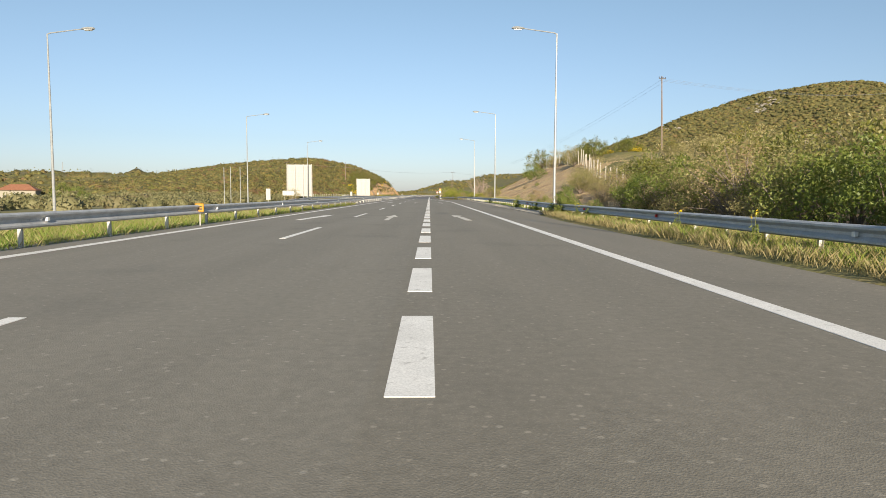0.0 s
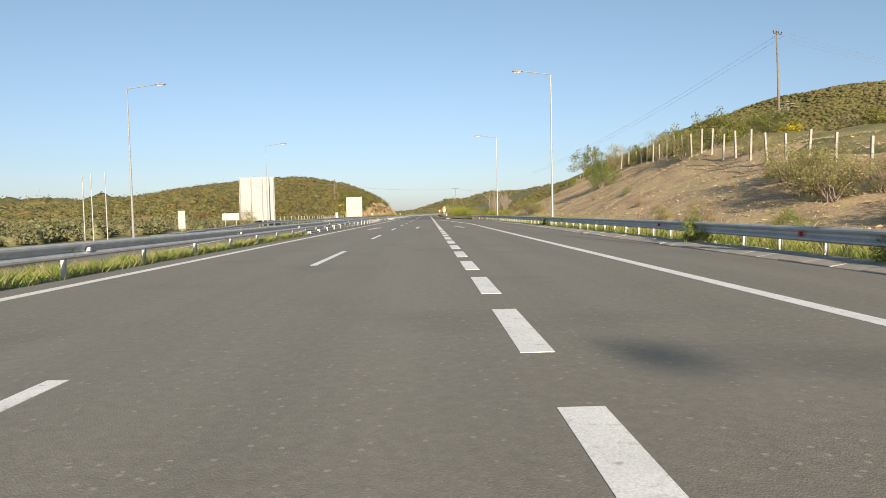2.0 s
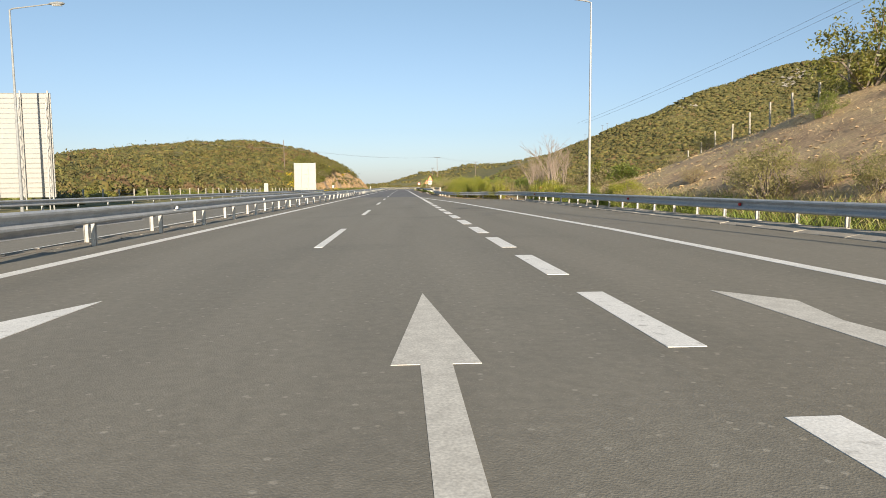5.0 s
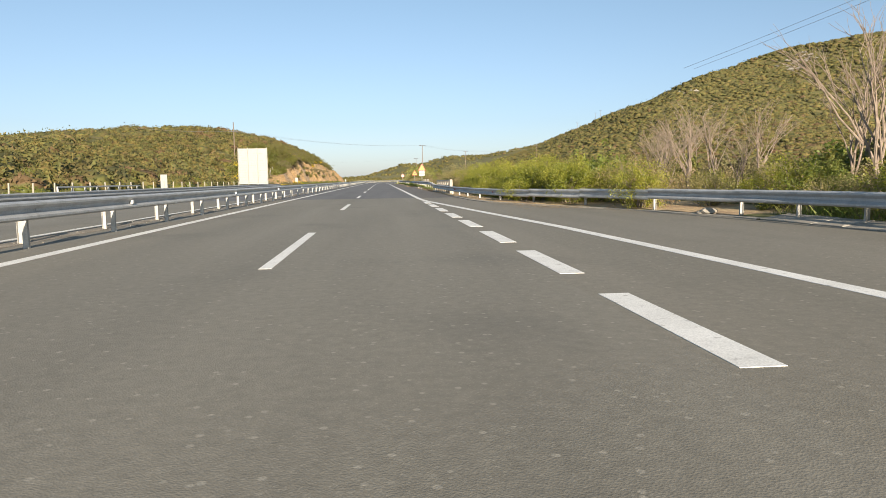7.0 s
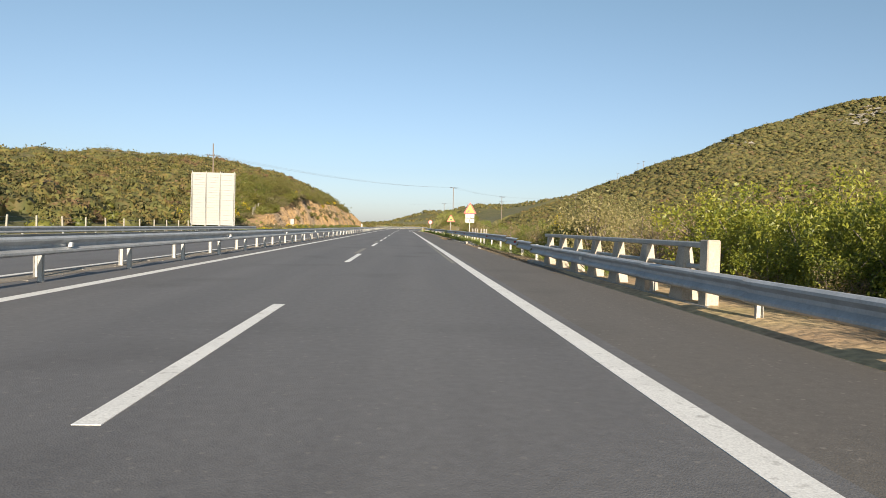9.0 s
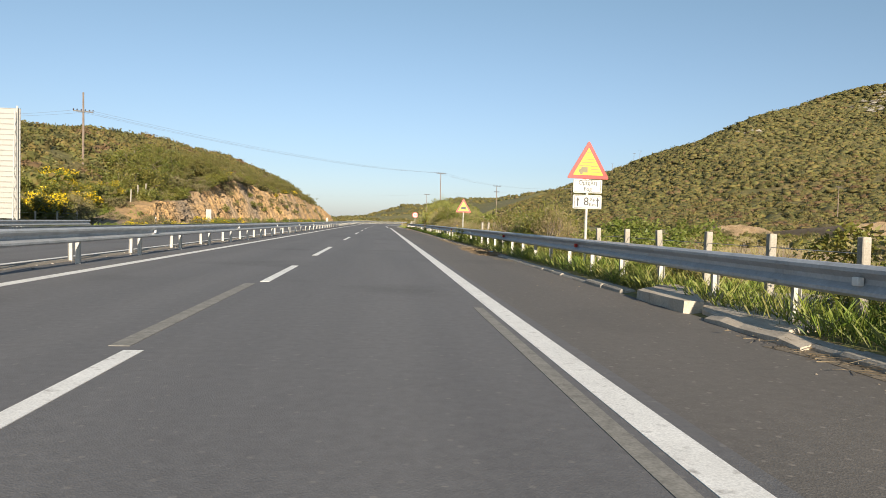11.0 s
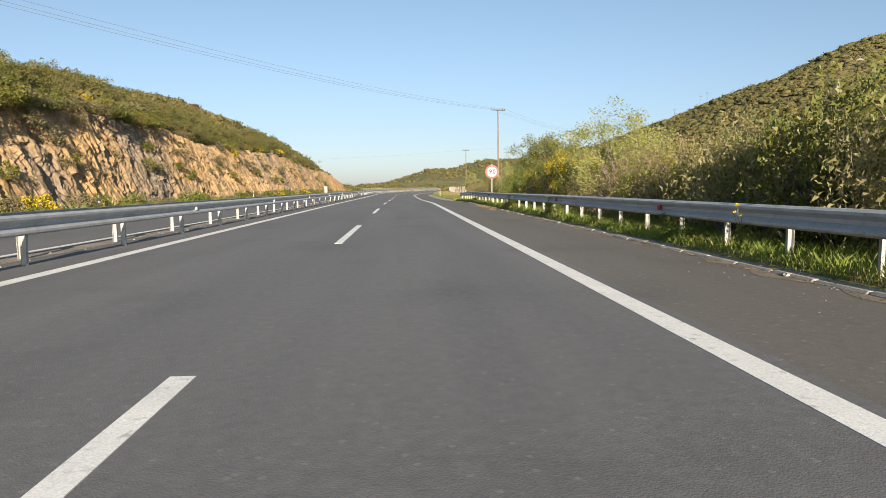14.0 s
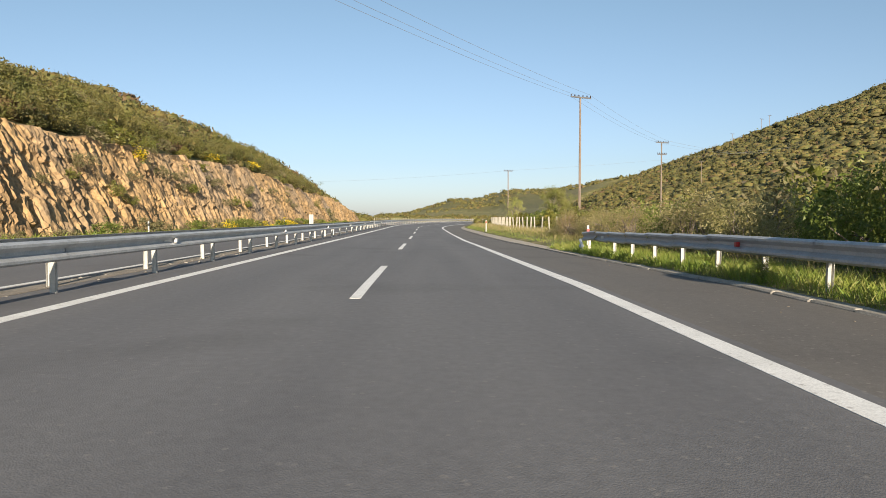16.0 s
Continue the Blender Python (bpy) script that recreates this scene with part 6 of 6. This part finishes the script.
# ---- grass ----
def grass(name, n, xf, yr, hr, mat, label, lean=0.4, w=0.004):
    y = rng.uniform(*yr, n)
    x = xf(y, rng.random(n)) + bend(y)
    z = land(x, y)
    h = rng.uniform(*hr, n) * (0.6 + 0.5 * (wobble(x, y, 1.7) * 0.5 + 0.5))
    a = rng.uniform(0, 6.28, n)
    t = rng.normal(size=(n, 2)) * lean * h[:, None]
    wv = np.stack([np.cos(a), np.sin(a)], -1) * w
    b0 = np.stack([x - wv[:, 0], y - wv[:, 1], z - 0.03], -1)
    b1 = np.stack([x + wv[:, 0], y + wv[:, 1], z - 0.03], -1)
    m0 = np.stack([x + t[:, 0] * 0.5 + wv[:, 0], y + t[:, 1] * 0.5 + wv[:, 1], z + h * 0.58], -1)
    m1 = np.stack([x + t[:, 0], y + t[:, 1], z + h], -1)
    v = np.stack([b0, b1, m0, m1], 1).reshape(-1, 3)
    f = np.arange(4 * n).reshape(n, 4)
    f = np.concatenate([f[:, [0, 1, 2]], f[:, [0, 2, 3]]])
    return tagged(new(name, mesh_np(name, v, f, mat)), label, "grass", kind="stuff")


def strip(a, b):
    return lambda y, r: a(y) + (b(y) - a(y)) * r


grass("grass", 26000, strip(lambda y: edge(y) + 0.25, lambda y: edge(y) + 2.8), (6, 42), (0.06, 0.36), M_STRAW, "dry straw-coloured grass under the barrier")
grass("grass", 20000, strip(lambda y: edge(y) + 0.6, lambda y: edge(y) + 2.6), (6, 42), (0.1, 0.36), M_GRASS, "green weeds under the barrier")
grass("grass", 24000, strip(lambda y: edge(y) + 0.9, lambda y: edge(y) + 3.0), (38, 150), (0.12, 0.4), M_GRASS, "green grass behind the gutter slabs")
grass("grass", 12000, strip(lambda y: edge(y) + 1.4, lambda y: edge(y) + 3.4), (38, 150), (0.2, 0.5), M_STRAW, "straw-coloured grass at the foot of the bank")
# shade under the barrier is given by the dark blade colour
grass("grass", 17000, strip(lambda y: 3.15 + 0 * y, lambda y: 5.0 + 0 * y), (190, 264), (0.1, 0.32), M_SHADEGRASS, "short grass and weeds under the barrier, coloured dark for shade", lean=0.8)
grass("grass", 7000, strip(lambda y: 3.2 + 0 * y, lambda y: 4.9 + 0 * y), (221, 239), (0.2, 0.5), M_GRASS, "lush green grass behind the kerb", w=0.004)
grass("grass", 60000, strip(lambda y: 3.05 + 0 * y, lambda y: 4.9 + 0 * y), (262, 350), (0.08, 0.32), M_GRASS, "lush green grass along the kerb", w=0.004)
grass("grass", 12000, strip(lambda y: 4.8 + 0 * y, lambda y: 11 + 0 * y), (205, 345), (0.3, 0.7), M_STRAW, "tall dry grass behind the barrier")
grass("grass", 9000, strip(lambda y: 3.9 + 0 * y, lambda y: 6.0 + 0 * y), (345, 430), (0.08, 0.25), M_GRASS, "short green verge grass towards the bend")
grass("grass", 9000, strip(lambda y: 4.6 + 0 * y, lambda y: 8.5 + 0 * y), (345, 430), (0.15, 0.5), M_STRAW, "dry straw-coloured grass along the fence", w=0.01)
grass("grass", 60000, strip(lambda y: med_edge(y) + 0.1, lambda y: -8.6 + 0 * y), (4, 80), (0.08, 0.32), M_GRASS, "green grass on the median", w=0.0035)
grass("grass", 16000, strip(lambda y: med_edge(y) + 0.1, lambda y: -8.55 + 0 * y), (4, 80), (0.1, 0.4), M_STRAW, "dry seeding grass on the median", w=0.003)
grass("grass", 9000, strip(lambda y: -22.8 + 0 * y, lambda y: -20.9 + 0 * y), (255, 470), (0.2, 0.6), M_GRASS, "green grass at the foot of the rock", w=0.03)
grass("grass", 30000, strip(lambda y: 10.5 + 0 * y, lambda y: 24 + 0 * y), (42, 150), (0.04, 0.14), M_DRYGRASS, "sparse dry grass on the bank", lean=0.6, w=0.0035)
grass("grass", 24000, strip(lambda y: 6 + 0 * y, lambda y: 60 + 0 * y), (206, 335), (0.2, 0.55), M_STRAW, "tall dry grass on the fallow field", w=0.015)


# ---- stones and litter ----
def stones(name, n, xf, yr, size, mat, label):
    y = rng.uniform(*yr, n)
    x = xf(y, rng.random(n))
    z = np.maximum(land(x, y), 0.0)
    v0 = np.array([(1, 0, 0), (0, 1, 0), (-1, 0, 0), (0, -1, 0), (0, 0, 0.8), (0, 0, -0.5)], float)
    f0 = np.array([(0, 1, 4), (1, 2, 4), (2, 3, 4), (3, 0, 4), (1, 0, 5), (2, 1, 5), (3, 2, 5), (0, 3, 5)])
    s = size * rng.uniform(0.4, 1.6, n)
    v = v0[None] * (1 + rng.normal(size=(n, 6, 1)) * 0.25) * s[:, None, None]
    v[..., 2] *= 0.6
    v = v + np.stack([x, y, z + s * 0.2], -1)[:, None]
    f = f0[None] + (np.arange(n) * 6)[:, None, None]
    return tagged(new(name, mesh_np(name, v.reshape(-1, 3), f.reshape(-1, 3), mat)), label, "stones", kind="stuff")


stones("grit", 900, lambda y, r: -9.7 + 0.9 * r, (78, 360), 0.03, M_CONC, "pale grit and small stones on the median")
stones("grit", 700, lambda y, r: 1.4 + 1.35 * r ** 0.5, (198, 345), 0.011, M_GRAVEL, "pale grit along the shoulder")
stones("rock_outcrop", 60, lambda y, r: 284 + 22 * r, (592, 616), 1.7, M_ROCKPALE, "pale limestone outcrop near the hilltop")
stones("rock_outcrop", 14, lambda y, r: 208 + 12 * r, (598, 607), 1.5, M_ROCKPALE, "pale limestone outcrop near the skyline")
stones("bank_stones", 2600, lambda y, r: 11 + 10 * r, (52, 142), 0.08, M_SOIL, "loose reddish stones on the bank")


def litter(n, xr, yr, label):
    """Dry stalks and twigs lying flat on the asphalt's edge."""
    x, y = rng.uniform(*xr, n), rng.uniform(*yr, n)
    x = xr[1] - (xr[1] - x) * rng.random(n) ** 0.7
    a = rng.normal(size=n) * 0.9 + 1.57
    L = rng.uniform(0.03, 0.15, n)
    w = rng.uniform(0.0015, 0.004, n)
    z = 0.008 + 0.06 * rng.random(n) ** 3
    d = np.stack([np.cos(a), np.sin(a), rng.normal(size=n) * 0.12], -1) * L[:, None]
    p = np.stack([x, y, z], -1)
    q = np.stack([-np.sin(a) * w, np.cos(a) * w, w], -1)
    v = np.stack([p - d - q, p - d + q, p + d + q * 0.5, p + d - q * 0.5], 1).reshape(-1, 3)
    v[:, 2] = np.maximum(v[:, 2], 0.007)
    return tagged(new("litter", mesh_np("litter", v, np.arange(4 * n).reshape(n, 4), M_LITTER)), label, "litter", kind="stuff")


litter(4200, (2.3, 3.15), (198, 222), "dry stalks and twigs swept along the kerb")
litter(7000, (1.9, 3.1), (239.5, 246.5), "thick mat of dry stalks at the kerb")
litter(1200, (2.3, 3.0), (247, 262), "dry stalks at the kerb")
litter(3500, (2.2, 3.0), (312, 321), "dry stalks at the kerb")
litter(1400, (2.5, 3.0), (264, 312), "scattered dry stalks at the kerb")
litter(3600, (2.9, 5.2), (157, 188), "dry stalks and soil under the barrier")


def crumpled(name, x, y, size, mat, label, category):
    bm = bmesh.new()
    bmesh.ops.create_icosphere(bm, subdivisions=2, radius=size)
    for v in bm.verts:
        v.co = Vector((v.co.x * 1.5, v.co.y, v.co.z * 0.6)) * random.uniform(0.65, 1.2)
    ob = tagged(new(name, bm_mesh(name, bm, mat)), label, category)
    ob.matrix_basis = pose(x, y, size * 0.35, 0, 0, random.uniform(0, 180))
    return ob


crumpled("plastic_bag", 2.5, 213.1, 0.1, M_WHITE, "crumpled white plastic bag at the kerb", "litter")
crumpled("paper_scrap", 2.75, 285.1, 0.06, M_WHITE, "crumpled white paper scrap at the kerb", "litter")
crumpled("paper_scrap", 2.8, 247.6, 0.05, M_WHITE, "crumpled white paper scrap at the kerb", "litter")
crumpled("boulder", 7.2, 151.5, 0.22, M_CONC, "pale stone at the foot of the barrier", "stone")
bm = bmesh.new()
tube(bm, [(0, 0, 0), (0, 0.02, 0), (0, 0.16, 0.005), (0, 0.2, 0.005), (0, 0.23, 0.005)], [0.02, 0.034, 0.032, 0.013, 0.013], 10)
ob = tagged(new("bottle", bm_mesh("bottle", bm, M_BOTTLE, True)), "pale blue crushed plastic bottle among the dry stalks", "bottle")
ob.matrix_basis = pose(3.0, 242.1, 0.045, 0, 0, 60)


def wildflower(x, y, h):
    """A tall yellow-flowered weed growing through the barrier."""
    root = tagged(new("wildflower"), "tall thin weed with small yellow flowers at the barrier", "weed", "yellow wildflowers")
    bm = bmesh.new()
    tops = []
    for k in range(4):
        e = Vector((random.uniform(-.12, .12), random.uniform(-.12, .12), h * random.uniform(0.75, 1.0)))
        tube(bm, [(0, 0, -0.05), (e.x * 0.3, e.y * 0.3, e.z * 0.5), e], [0.006, 0.005, 0.003], 4)
        tops.append(tuple(e))
    part("stem", bm, M_GREEN, root)
    v, f = leaves(np.array([(0.0, 0.0, h * q) for q in (0.2, 0.35, 0.5)]), 90, 0.12, 0.05, slim=0.3)
    child("foliage", mesh_np("foliage", v, f, M_GREEN), root)
    v, f = leaves(np.array(tops), 40, 0.035, 0.016, slim=0.9)
    child("blossom", mesh_np("blossom", v, f, M_BROOM), root, label="small bright yellow flowers")
    root.matrix_basis = pose(x, y, float(max(land(x, y), 0.0)))


for x, y, h in ((3.2, 257.4, 0.98), (3.1, 259.8, 0.72), (3.15, 287.1, 0.85), (3.2, 264.5, 0.7), (7.1, 14.5, 0.8), (7.2, 19.3, 0.7), (7.15, 32.4, 0.75)):
    wildflower(x, y, h)


# ---- houses far off ----
def house(x, y, w, d, h, label):
    root = tagged(new("house"), label, "house")
    root.matrix_basis = pose(x, y, float(land(x, y)) - (1.6 if y < 300 else 0.3), 0, 0, 20)
    part("wall", box(bmesh.new(), -w / 2, -d / 2, -1, w / 2, d / 2, h), M_WALL, root)
    bm = bmesh.new()
    a = [bm.verts.new(p) for p in ((-w / 2 - .4, -d / 2 - .4, h), (w / 2 + .4, -d / 2 - .4, h), (w / 2 + .4, d / 2 + .4, h), (-w / 2 - .4, d / 2 + .4, h), (-w / 4, 0, h + 1.7), (w / 4, 0, h + 1.7))]
    for q in ((0, 1, 5, 4), (1, 2, 5), (2, 3, 4, 5), (3, 0, 4), (3, 2, 1, 0)):
        bm.faces.new([a[i] for i in q])
    part("roof", bm, M_ROOF, root, "red-brown tiled roof")
    for k in (-0.3, 0.05, 0.32):
        part("window", box(bmesh.new(), w * k - 0.5, -d / 2 - 0.03, 1.0, w * k + 0.5, -d / 2 + 0.1, 2.2), M_PANE, root)
    return root


house(-113, 191, 9, 8, 3.4, "low pale house with a red tiled roof")
house(-127, 184, 9, 8, 3.2, "low pale house with a red tiled roof")
house(-344, 620, 17, 10, 7, "pale building on the far ridge")
bm = bmesh.new()
tube(bm, [(0, 0, -1), (0, 0, 19)], [0.5, 0.2], 6)
ob = tagged(new("radio_mast", bm_mesh("radio_mast", bm, M_LAMP)), "thin radio mast on the far ridge", "mast")
ob.matrix_basis = pose(-328, 620, float(land(-328, 620)))
